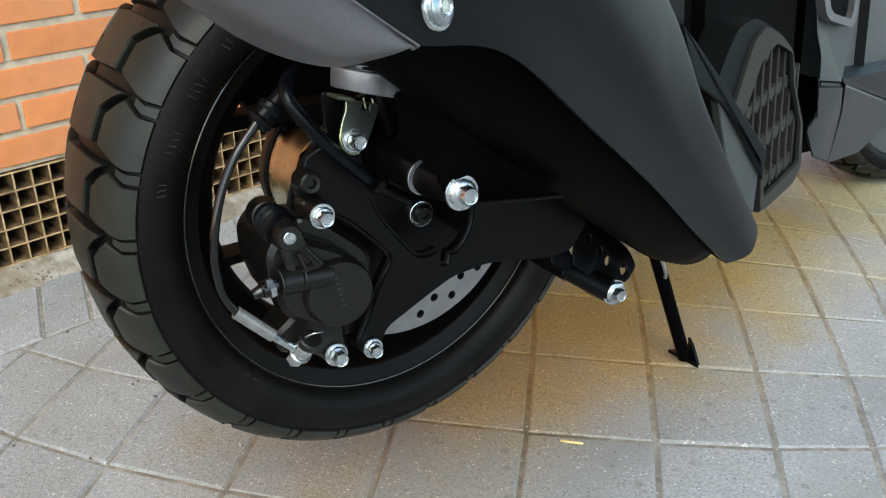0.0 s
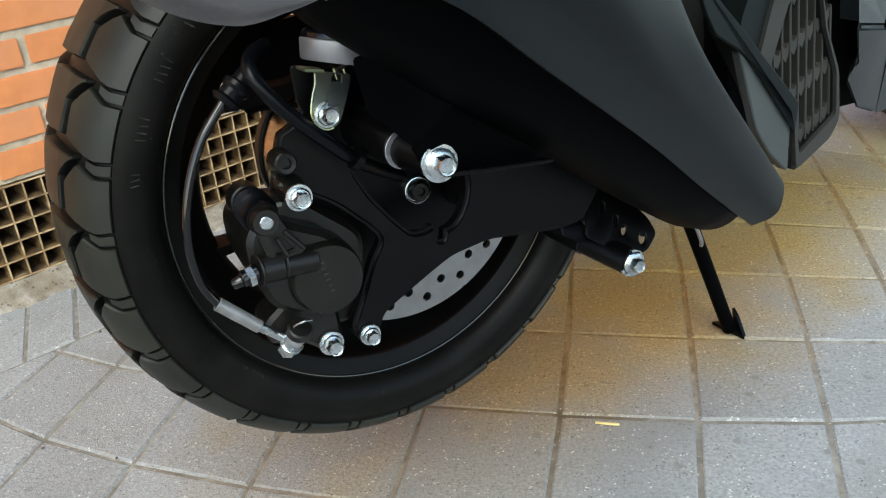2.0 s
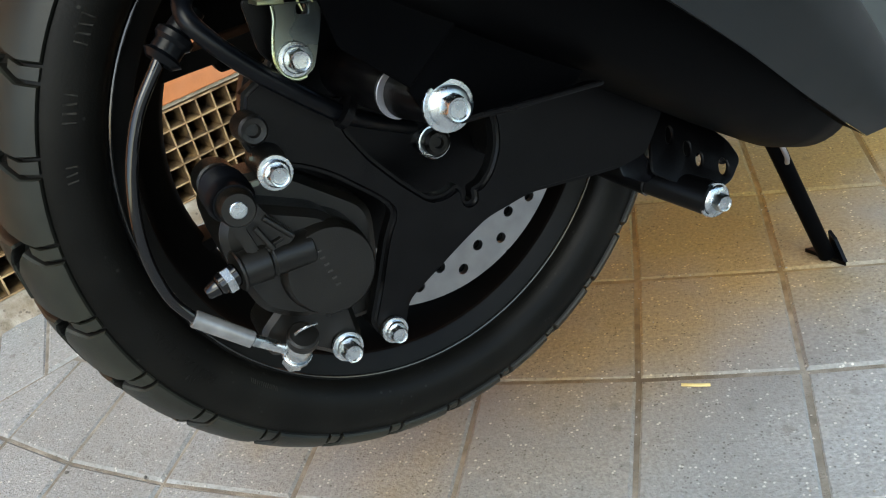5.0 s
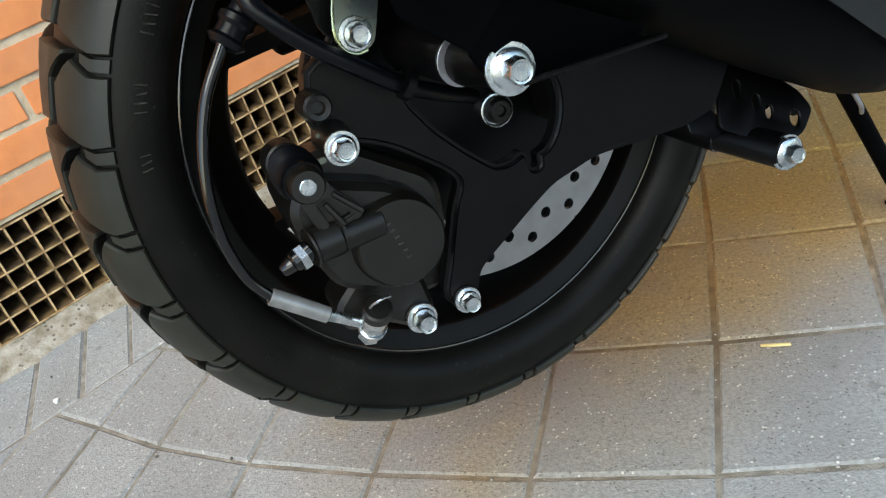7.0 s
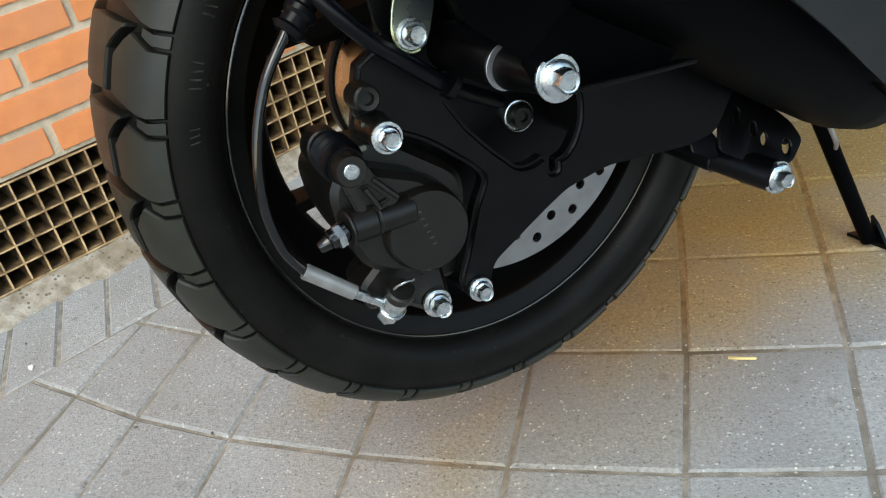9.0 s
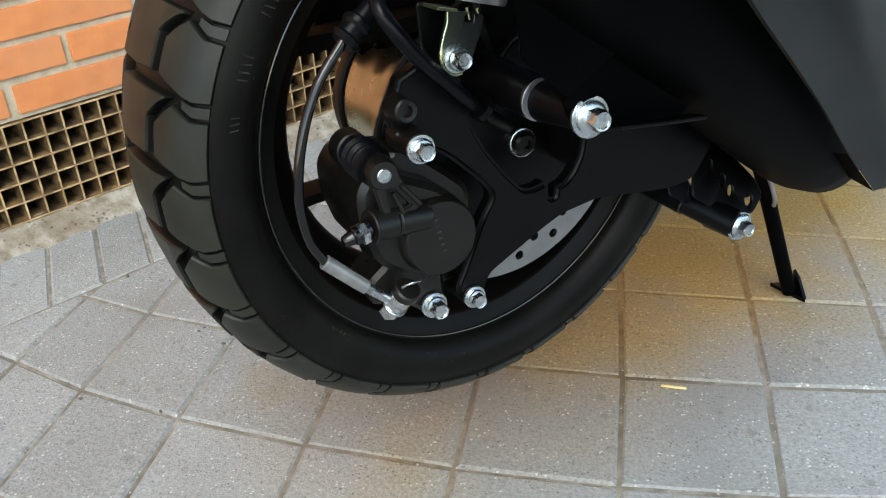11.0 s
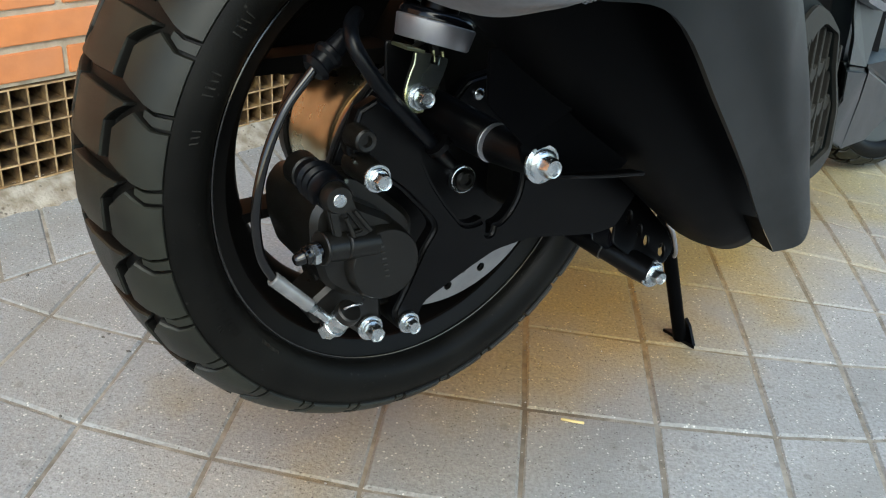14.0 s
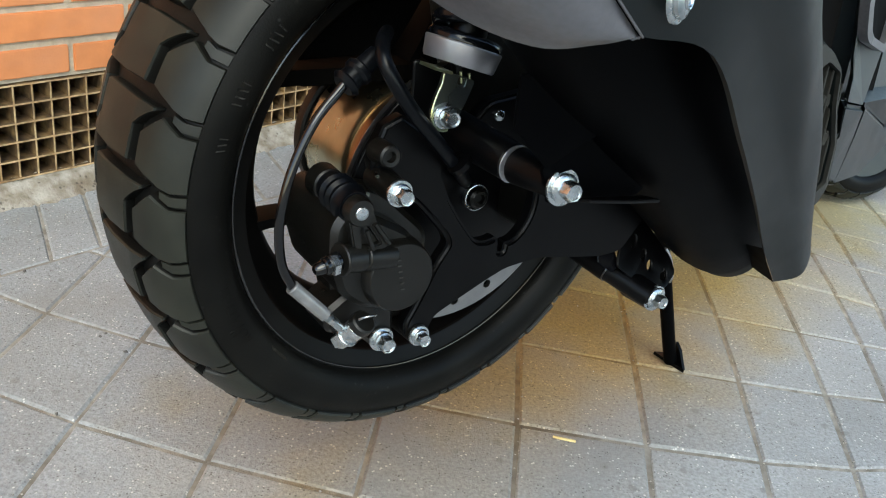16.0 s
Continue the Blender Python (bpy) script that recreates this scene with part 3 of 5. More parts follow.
    centre_half = [(0.0447, 0.0, 0.5), (0.0395, 0.0, 1.3), (0.0330, 0.0, 2.7), (0.0273, 0.0, 4.2), (0.0261, 0.0, 10.1), (0.0, 0.0, 10.5)]
    zig = [(-a, lo, hi) for a, lo, hi in centre_half] + [(a, 10.5 - hi, 10.5 - lo) for a, lo, hi in centre_half[-2::-1]]
    for n_ in range(blocks):
        base = n_ * step + phase
        for sign in (-1, 1):
            def at(deg):
                """The far shoulder is the near one turned half round."""
                return base + q * (deg if sign < 0 else 10.5 - deg)
            cells = [[(a * wide, at(lo + (hi - lo) * k_ / 4)) for k_ in range(5)] for a, lo, hi in shoulder]
            part("tread_block", block(cells, sign, 0.0068), [TREAD, RUBBER], ob)
            bar = [[(a * wide, at(hi + 0.55 + (lo + 12.8 - 0.65 - hi - 0.55) * k_)) for k_ in range(2)] for a, lo, hi in shoulder[4:]]
            part("groove_bar", block(bar, sign, 0.0046), [TREAD, RUBBER], ob)
        cells = [[(a * wide, base + q * (lo + (hi - lo) * k_ / 4)) for k_ in range(5)] for a, lo, hi in zig]
        part("tread_block", block(cells, 1, 0.0070), [TREAD, RUBBER], ob)
    return ob


rear_tyre = tyre("rear_tyre", scooter, 0.2145, (0.0, -0.0015, 0.0), wide=WIDE, label="black off-road tyre with chunky dusty tread blocks")
rear_tyre.matrix_basis = WHEEL

# raised word and unreadable raised bars on the sidewall
def glyph(letter):
    """The outline of one built-in letter as a flat mesh."""
    cu = bpy.data.curves.new("glyph", "FONT")
    cu.body, cu.size, cu.extrude = letter, 1.0, 0.04
    ob = bpy.data.objects.new("glyph", cu)
    me = bpy.data.meshes.new_from_object(ob)
    bpy.data.objects.remove(ob)
    return me


def arc_word(bm, word, r, start, pitch, size, y):
    """Letters set clockwise round the wheel, their tops outward."""
    for i, letter in enumerate(word):
        me = glyph(letter)
        xs = [v.co.x for v in me.vertices]
        mid = (min(xs) + max(xs)) / 2
        ang = radians(start - pitch * i)
        d = Vector((math.cos(ang), 0, math.sin(ang)))
        t = Vector((d.z, 0, -d.x))
        vs = [bm.verts.new(d * (r + v.co.y * size) + t * ((v.co.x - mid) * size) + Vector((0, y - v.co.z * size * 0.25, 0))) for v in me.vertices]
        for p in me.polygons:
            bm.faces.new([vs[k] for k in p.vertices])
        bpy.data.meshes.remove(me)


sb = bmesh.new()
arc_word(sb, "ROTATION", 0.1690, 210.0, 1.95, 0.0086, side_y(0.172) - 0.0003)
bmesh.ops.recalc_face_normals(sb, faces=sb.faces)
part("sidewall_word", sb, RUBBER, rear_tyre, "raised rubber lettering", smooth=False)
lr = random.Random(3)
for start, count, r, hgt in ((128, 4, 0.176, 0.006), (140, 4, 0.1755, 0.006), (152, 4, 0.176, 0.006), (163, 3, 0.176, 0.005), (218, 14, 0.1635, 0.0020), (206, 3, 0.178, 0.003)):
    sb = bmesh.new()
    for i in range(count):
        a = start + i * hgt * 235
        w = hgt * 0.09 / r * 57.3 * lr.uniform(0.6, 1.0)
        tilt_ = lr.choice((0.2, 0, 0.5, 0.4))
        pts = [polar(r + dr, a + da + tilt_ * dr / hgt, side_y(r + dr) - 0.0006) for dr, da in ((-hgt / 2, -w), (hgt / 2, -w), (hgt / 2, w), (-hgt / 2, w))]
        back = [p + Vector((0, 0.006, 0)) for p in pts]
        va, vc = [sb.verts.new(p) for p in pts], [sb.verts.new(p) for p in back]
        sb.faces.new(va)
        for k in range(4):
            sb.faces.new((va[k - 1], va[k], vc[k], vc[k - 1]))
    bmesh.ops.recalc_face_normals(sb, faces=sb.faces)
    tagged(part("sidewall_bars", sb, WORN, rear_tyre, "raised unreadable sidewall bars", smooth=False), kind="stuff")

# rim: lips and barrel, hub, three pairs of spokes
b = bmesh.new()
lathe(b, [(-0.050, 0.1585), (-0.0515, 0.1572), (-0.0510, 0.1555), (-0.0485, 0.1510), (-0.0462, 0.1450), (-0.0452, 0.1438), (-0.0430, 0.1434), (-0.030, 0.1420), (-0.020, 0.1360), (-0.012, 0.1230), (-0.006, 0.1190), (0.0, 0.1183), (0.006, 0.1190), (0.014, 0.1240), (0.026, 0.1400), (0.0452, 0.1438), (0.0505, 0.156),
          (0.050, 0.1585), (0.040, 0.1570), (0.026, 0.1470), (0.014, 0.1290), (0.0, 0.1230), (-0.014, 0.1290), (-0.026, 0.1470), (-0.040, 0.1570)], steps=128, closed=True)
for fc in b.faces:
    m_ = fc.calc_center_median()
    fc.material_index = 1 if m_.y < -0.044 and math.hypot(m_.x, m_.z) > 0.1430 else 0
rear_rim = part("rear_rim", b, [RIM, FLANGE], scooter, "satin black alloy rim")
rear_rim.matrix_basis = WHEEL
b = bmesh.new()
lathe(b, [(-0.070, 0.020), (-0.070, 0.030), (0.03, 0.030), (0.03, 0.02)], steps=40)
part("hub", b, RIM, rear_rim)
# three pairs of straight, parallel spokes, and the polished hub drum behind them
for k, (off, wid) in ((k, ow) for k in range(3) for ow in ((0.0645, 1.0), (-0.0368, 0.68))):
    b = bmesh.new()
    a = radians(180 + 120 * k)
    d = Vector((math.cos(a), 0, math.sin(a)))
    t = Vector((math.cos(a - math.pi / 2), 0, math.sin(a - math.pi / 2)))
    rings = []
    for s, w, y0, y1 in ((-0.010, 0.0075, -0.016, 0.016), (0.04, 0.0070, -0.012, 0.014), (0.085, 0.0068, -0.009, 0.012), (0.108, 0.0068, -0.010, 0.012), (0.119, 0.0075, -0.012, 0.014)):
        rings.append([b.verts.new(d * s + t * (off + w * wid * e) + Vector((0, y, 0))) for e, y in ((-1, (y0 + y1) / 2), (-0.75, y0), (0.75, y0), (1, (y0 + y1) / 2), (0.75, y1), (-0.75, y1))])
    for r0, r1 in zip(rings, rings[1:]):
        for i in range(6):
            b.faces.new((r0[i - 1], r0[i], r1[i], r1[i - 1]))
    b.faces.new(rings[0])
    b.faces.new(rings[-1])
    bmesh.ops.recalc_face_normals(b, faces=b.faces)
    part("spoke", b, RIM, rear_rim)
b = bmesh.new()
lathe(b, [(-0.0160, 0.050), (-0.0155, 0.0560), (-0.0140, 0.0566), (-0.0040, 0.0569), (0.0010, 0.0562), (0.0070, 0.0551), (0.0130, 0.0550), (0.0180, 0.0561), (0.0350, 0.0571), (0.0390, 0.0560), (0.0400, 0.02)], steps=72)
part("hub_drum", b, POLISHED, rear_rim, "polished steel drum of the hub")
# collar in the brown that a brick reflection would give it
b = bmesh.new()
lathe(b, [(-0.066, 0.030), (-0.064, 0.0520), (-0.060, 0.0535), (-0.0160, 0.0542), (-0.0160, 0.030)], steps=72)
part("hub_collar", b, BROWN_STEEL, rear_rim, "hub collar, coloured brown like the brick wall's reflection")
b = bmesh.new()
lathe(b, [(0.0405, 0.02), (0.0405, 0.0570), (0.0420, 0.0588), (0.050, 0.0588), (0.054, 0.056), (0.054, 0.02)], steps=72)
part("far_cover", b, CASING, rear_rim, "dull grey round cover on the far side of the hub")
b = bmesh.new()
for rr, yy, mr_ in ((0.1555, -0.0516, 0.0010), (0.1592, -0.0552, 0.0004)):
    lathe(b, [(yy + mr_ * math.cos(k), rr + mr_ * math.sin(k)) for k in (2 * math.pi * i / 8 for i in range(8))], steps=128, closed=True)
part("rim_lip", b, LIP, rear_rim, "thin glossy lip of the rim")

# brake disc with a ring of drilled holes
def drilled_disc(parent, y, R, r_in, thick, holes, r_a, r_b, hole_r, phase, centre):
    b = bmesh.new()
    n = holes
    step = 2 * math.pi / n
    for side, yy in ((0, y), (1, y + thick)):
        for k in range(n):
            ac = k * step + phase
            rc = r_b if k % 2 else r_a
            c = Vector((rc * math.cos(ac), 0, rc * math.sin(ac)))
            ring, outer = [], []
            for j in range(16):
                th = 2 * math.pi * j / 16
                e, f = math.cos(th), math.sin(th)
                rad, tan = Vector((math.cos(ac), 0, math.sin(ac))), Vector((-math.sin(ac), 0, math.cos(ac)))
                ring.append(c + rad * (hole_r * e) + tan * (hole_r * f))
                m = max(abs(e), abs(f))
                ee, ff = e / m, f / m
                rr = (R + r_in) / 2 + (R - r_in) / 2 * ee
                aa = ac + step / 2 * ff
                outer.append(Vector((rr * math.cos(aa), 0, rr * math.sin(aa))))
            vr = [b.verts.new(p + Vector((0, yy, 0))) for p in ring]
            vo = [b.verts.new(p + Vector((0, yy, 0))) for p in outer]
            for j in range(16):
                b.faces.new((vr[j - 1], vr[j], vo[j], vo[j - 1]))
            if side == 0:
                vb2 = [b.verts.new(p + Vector((0, yy + thick, 0))) for p in ring]
                for j in range(16):
                    b.faces.new((vr[j - 1], vr[j], vb2[j], vb2[j - 1]))
    bmesh.ops.remove_doubles(b, verts=b.verts, dist=0.00005)
    lathe(b, [(0, R), (thick, R)], origin=(0, y, 0), steps=n * 2)
    for f in [f for f in b.faces if len(f.verts) > 6]:
        b.faces.remove(f)
    for v in b.verts:
        v.co += Vector((centre[0], 0, centre[1]))
    return part("brake_disc", b, DISC, parent, "drilled steel brake disc", smooth=False)


disc = drilled_disc(scooter, -0.002, 0.1068, 0.0690, 0.004, 36, 0.0866, 0.0955, 0.0037, radians(-95.5), (0, 0))
disc.matrix_basis = HUB
b = bmesh.new()
lathe(b, [(-0.007, 0.02), (-0.007, 0.060), (-0.0035, 0.070), (0.0025, 0.072), (0.005, 0.046), (0.005, 0.02)], steps=48)
part("disc_carrier", b, SATIN, disc, "black disc carrier")
# added ring, so that the drilled holes look dark
b = bmesh.new()
lathe(b, [(0.004, 0.03), (0.004, 0.098), (0.0065, 0.098), (0.008, 0.03)], steps=64)
part("backing_ring", b, DARK, disc, "near-black ring added to darken the drilled holes")

# plate added between the disc and the arm, for the disc's dark reflection
b = bmesh.new()
arc_ = [(r_ * math.cos(radians(k)), r_ * math.sin(radians(k))) for r_, ks in ((0.1060, range(104, 197, 4)), (0.050, range(192, 103, -8))) for k in ks]
plate(b, arc_, -0.0062, -0.0032, 0.0004)
guard = part("disc_dark_plate", b, SATIN, scooter, "black plate added over the disc's upper half to darken it")
guard.matrix_basis = HUB

# swinging arm: a plate that carries the caliper, with an opening at the axle
ARM_Y = -0.104
arm_outline = rounded([(-0.0770, 0.0630), (-0.0640, 0.0690), (-0.05, 0.060), (-0.030, 0.042), (0.0, 0.075), (0.06, 0.085), (0.12, 0.060), (0.165, 0.012), (0.163, -0.012), (0.158, -0.028), (0.140, -0.052), (0.120, -0.054), (0.095, -0.051), (0.060, -0.046), (0.030, -0.050),
                       (0.012, -0.058), (-0.028, -0.078), (-0.034, -0.092), (-0.048, -0.094), (-0.054, -0.082), (-0.045, -0.066), (-0.031, -0.037), (-0.0215, -0.0235), (-0.027, -0.0145), (-0.048, 0.008), (-0.061, 0.0175), (-0.080, 0.026), (-0.086, 0.040)], [0.0015, 0.0015] + [0.006] * 26, 3)


def holed_plate(bm, outline, holes, y0, y1):
    """A flat plate in the x-z plane with openings, by filling between its loops."""
    loops = []
    for y in (y0, y1):
        edges = []
        ls = []
        for lp in [outline] + holes:
            vs = [bm.verts.new((p[0], y, p[1])) for p in lp]
            edges += [bm.edges.new((vs[i - 1], vs[i])) for i in range(len(vs))]
            ls.append(vs)
        bmesh.ops.triangle_fill(bm, edges=edges, use_beauty=True)
        loops.append(ls)
    for la, lb in zip(*loops):
        for i in range(len(la)):
            bm.faces.new((la[i - 1], la[i], lb[i], lb[i - 1]))
    bmesh.ops.recalc_face_normals(bm, faces=bm.faces)
    return bm


def oval(x, z, rx, rz=None, n=16, turn=0.0):
    rz = rz or rx
    c, s = math.cos(turn), math.sin(turn)
    return [(x + c * rx * math.cos(k) - s * rz * math.sin(k), z + s * rx * math.cos(k) + c * rz * math.sin(k)) for k in (2 * math.pi * i / n for i in range(n))]


d_opening = rounded([(-0.034, 0.031), (-0.024, 0.009), (-0.012, -0.009), (0.001, -0.025), (0.010, -0.026), (0.0175, -0.0235), (0.0205, -0.027), (0.0205, -0.036), (0.0245, -0.036), (0.0255, -0.029), (0.031, -0.0285), (0.038, -0.023), (0.045, -0.012), (0.048, 0.003), (0.044, 0.018), (0.020, 0.034), (-0.010, 0.042)], [0.006, 0.004, 0.004, 0.006, 0.005, 0.003, 0.002, 0.002, 0.002, 0.002, 0.003, 0.008, 0.008, 0.008, 0.008, 0.01, 0.01], 3)
b = bmesh.new()
holed_plate(b, arm_outline, [d_opening], ARM_Y, ARM_Y + 0.014)
bmesh.ops.bevel(b, geom=[e for e in b.edges if e.calc_face_angle(0) > 0.9], offset=0.0030, segments=3, affect="EDGES")
swingarm = part("swingarm", b, SATIN, scooter, "satin black swinging-arm plate")
# the arm's cast body behind the plate
b = bmesh.new()
plate(b, rounded([(0.05, 0.07), (0.15, 0.04), (0.16, 0.0), (0.140, -0.022), (0.10, -0.045), (0.052, -0.03)], 0.01), -0.096, -0.03, 0.004)
part("arm_body", b, CAST, swingarm)
b = bmesh.new()
lathe(b, [(0, 0.0), (0, 0.052), (-0.012, 0.056), (-0.02, 0.056)], (0, -1, 0), (0.012, -0.033, -0.004), 40)
part("axle_housing", b, CAST, swingarm, "dark axle housing inside the opening")
b = bmesh.new()
lathe(b, [(-0.012, 0.0100), (0.0, 0.0105), (0.0012, 0.0102), (0.0014, 0.0094), (-0.002, 0.0088)], (0, -1, 0), (0.0253, -0.0610, -0.009), 28)
axle_ring = part("axle_nut", b, ZINC, swingarm, "thin bright ring round the axle end")
b = bmesh.new()
lathe(b, [(-0.004, 0.0085), (0.004, 0.008), (0.006, 0.006), (0.006, 0.0035), (0.003, 0.003)], (0, -1, 0), (0.0262, -0.0600, -0.0092), 24)
part("axle_end", b, CAST, axle_ring, "black axle end with a socket")

# muffler mounting boss with its large bolt
b = bmesh.new()
rod(b, (-0.0240, -0.100, 0.0572), (-0.0165, -0.160, 0.0508), 0.0135, 0.0124, 28, 0.002)
boss = part("mount_boss", b, SATIN, scooter, "satin black tubular mounting boss")
b = bmesh.new()
rod(b, (-0.0165, -0.1596, 0.0508), (-0.0164, -0.1606, 0.0507), 0.0125, 0.0125, 28, 0.0003)
part("weld_ring", b, ALLOY, boss, "bright worn ring on the boss")
b = bmesh.new()
rod(b, (-0.0140, -0.160, 0.0496), (-0.0105, -0.199, 0.0487), 0.0118, 0.0088, 28, 0.001)
part("bush", b, SATIN, boss)
bolt(boss, (-0.0102, -0.2015, 0.0484), 0.0115, 0.0060, 0.010, label="large zinc bolt on a wide washer", turn=0.35)

# bolts on the plate
bolt(swingarm, (-0.0782, -0.132, 0.0281), 0.0088, 0.0054, 0.0085, turn=0.1)
b = bmesh.new()
rod(b, (-0.076, -0.095, 0.028), (-0.078, -0.130, 0.0281), 0.0098, 0.0080, 24)
part("bolt_boss", b, CAST, swingarm)
bolt(swingarm, (-0.0422, -0.1085, -0.0885), 0.0078, 0.0050, 0.0075, turn=0.5)
b = bmesh.new()
rod(b, (-0.0422, -0.07, -0.0885), (-0.0422, -0.1065, -0.0885), 0.0090, 0.0076, 24)
part("bolt_boss", b, CAST, swingarm)
b = bmesh.new()
lathe(b, [(-0.016, 0.0080), (0.0, 0.0074), (0.0014, 0.0062), (0.0010, 0.0036), (-0.003, 0.0032)], (0.05, -1, 0), (-0.0795, -0.118, 0.0478), 24)
part("socket_screw", b, CAST, swingarm, "black socket screw")

# ---- brake caliper ----
b = bmesh.new()
plate(b, rounded([(-0.1135, 0.003), (-0.102, 0.016), (-0.085, 0.008), (-0.058, -0.006), (-0.047, -0.028), (-0.050, -0.052), (-0.068, -0.062), (-0.090, -0.057), (-0.106, -0.045), (-0.1135, -0.019)], 0.007, 4), -0.112, -0.032, 0.004)
caliper = part("brake_caliper", b, CAST, scooter, "black cast brake caliper")
b = bmesh.new()
lathe(b, [(-0.030, 0.0275), (-0.006, 0.0262), (-0.001, 0.0256), (0.0, 0.0248), (0.0065, 0.0244), (0.0080, 0.0232), (0.0080, 0.0)], (0.05, -1, 0.0), (-0.0668, -0.112, -0.0345), 48)
cover = part("piston_cover", b, CAST, caliper, "round black piston cover with worn raised marks")
b = bmesh.new()
for i in range(6):
    zc = -0.0215 - 0.0042 * i
    box(b, (-0.0712 + 0.0008 * i, -0.0684 + 0.0008 * i), (-0.1208, -0.1198), (zc - 0.0006, zc + 0.0006), 0.0002)
part("raised_marks", b, material("worn_cast_edge", (0.035, 0.033, 0.030), 0.35, base2=(0.005, 0.005, 0.005), scale=700), cover, "six raised bars")
b = bmesh.new()
plate(b, rounded([(-0.100, 0.022), (-0.070, 0.018), (-0.028, -0.020), (-0.040, -0.084), (-0.094, -0.080), (-0.104, -0.040)], 0.012), -0.088, -0.060, 0.004)
part("pad_carrier", b, CAST, caliper, "black pad carrier behind the caliper")
# second lobe, boss along x with the bleed nut
b = bmesh.new()
rod(b, (-0.072, -0.113, -0.0195), (-0.094, -0.1165, -0.0170), 0.0098, 0.0094, 24, 0.001)
rod(b, (-0.0938, -0.1163, -0.0170), (-0.0952, -0.1166, -0.0168), 0.0088, 0.0088, 24)
rod(b, (-0.0950, -0.1165, -0.0168), (-0.110, -0.119, -0.0155), 0.0098, 0.0092, 24, 0.001)
rod(b, (-0.1095, -0.1188, -0.0155), (-0.1115, -0.1192, -0.0154), 0.0108, 0.0108, 24, 0.0008)
arm_boss = part("bleed_boss", b, CAST, caliper)
b = bmesh.new()
rod(b, (-0.111, -0.119, -0.0158), (-0.1225, -0.1205, -0.0180), 0.0062, 0.0058, 20, 0.001)
rod(b, (-0.1220, -0.1203, -0.0180), (-0.1290, -0.1210, -0.0195), 0.0046, 0.0036, 16, 0.001)
part("end_cap", b, HOSE, arm_boss, "black rubber cap")
b = bmesh.new()
rod(b, (-0.1150, -0.1215, -0.0165), (-0.1190, -0.1222, -0.0170), 0.0070, 0.0070, 6)
part("hex_nut", b, ZINC, arm_boss, "zinc hexagon nut")
# slide pin with its ribbed boot
b = bmesh.new()
p0, p1 = Vector((-0.1010, -0.072, 0.0190)), Vector((-0.1003, -0.115, 0.0160))
d = p1 - p0
prof = [(0, 0.010)]
for i in range(3):
    a = d.length * (0.34 + 0.19 * i)
    prof += [(a, 0.0108), (a + 0.0025, 0.0128), (a + 0.005, 0.0108)]
prof += [(d.length, 0.0105)]
lathe(b, prof, d, p0, 24)
part("slide_boot", b, CABLE, caliper, "ribbed black rubber boot")
b = bmesh.new()
rod(b, (-0.102, -0.062, 0.0195), (-0.1010, -0.082, 0.0185), 0.0118, 0.0112, 24, 0.004)
part("upper_lug", b, CAST, caliper)
b = bmesh.new()
bracket_line = rounded([(-0.1085, 0.0165), (-0.1060, 0.0225), (-0.0990, 0.0250), (-0.0925, 0.0205), (-0.0885, 0.0080), (-0.0775, -0.0075), (-0.0815, -0.0110), (-0.0990, -0.0125), (-0.1035, -0.0085), (-0.1065, 0.0060)], 0.004)
window_line = rounded([(-0.1000, 0.0050), (-0.0940, 0.0062), (-0.0850, -0.0068), (-0.0975, -0.0086)], 0.0012, 2)
holed_plate(b, bracket_line, [window_line], -0.1225, -0.115)
bmesh.ops.bevel(b, geom=[e for e in b.edges if e.calc_face_angle(0) > 0.9 and max(v.co.y for v in e.verts) < -0.122], offset=0.0011, segments=2, affect="EDGES")
tab = part("pin_bracket", b, CAST, caliper, "black bracket over the slide pin")
b = bmesh.new()
plate(b, window_line, -0.1185, -0.114, 0.0004)
part("window_recess", b, CAST, tab)
b = bmesh.new()
lathe(b, [(0.0, 0.0098), (0.006, 0.0094), (0.0085, 0.0082), (0.0085, 0.004)], (0, -1, 0), (-0.1001, -0.1160, 0.0156), 28)
part("pin_boss", b, CAST, tab)
b = bmesh.new()
rod(b, (-0.1001, -0.120, 0.0156), (-0.1001, -0.1255, 0.0156), 0.0048, 0.0044, 20, 0.0005)
part("pin_end", b, ZINC, tab, "bright pin end")
for q0, q1 in (((-0.096, -0.124, 0.004), (-0.091, -0.1245, -0.0095)), ((-0.0905, -0.124, 0.0075), (-0.080, -0.1245, -0.0068))):
    b = bmesh.new()
    rod(b, q0, q1, 0.0016, 0.0016, 10)
    part("web", b, CAST, tab)
# lower lug and bolt
b = bmesh.new()
plate(b, rounded([(-0.088, -0.045), (-0.060, -0.050), (-0.059, -0.088), (-0.070, -0.099), (-0.081, -0.088), (-0.092, -0.080), (-0.110, -0.078), (-0.112, -0.062)], 0.006), -0.100, -0.066, 0.003)
part("lower_lug", b, CAST, caliper)
bolt(caliper, (-0.0696, -0.1045, -0.0878), 0.0090, 0.0058, 0.0100, label="zinc bolt at the caliper's foot", turn=0.25)
# pad spring glints
b = bmesh.new()
box(b, (-0.0855, -0.0785), (-0.112, -0.110), (0.0325, 0.0345), 0.0006)
box(b, (-0.0800, -0.0770), (-0.1125, -0.110), (0.0335, 0.0362), 0.0006)
box(b, (-0.0905, -0.0835), (-0.101, -0.098), (0.0165, 0.0195), 0.0005)
part("pad_clip", b, YELLOW_ZINC, caliper, "small brass-coloured pad clip")

b = bmesh.new()
for i in range(3):
    box(b, (-0.0150 + 0.0024 * i, -0.0138 + 0.0024 * i), (-0.0760, -0.0750), (-0.0200 - 0.0022 * i, -0.0150 - 0.0022 * i), 0.0002)
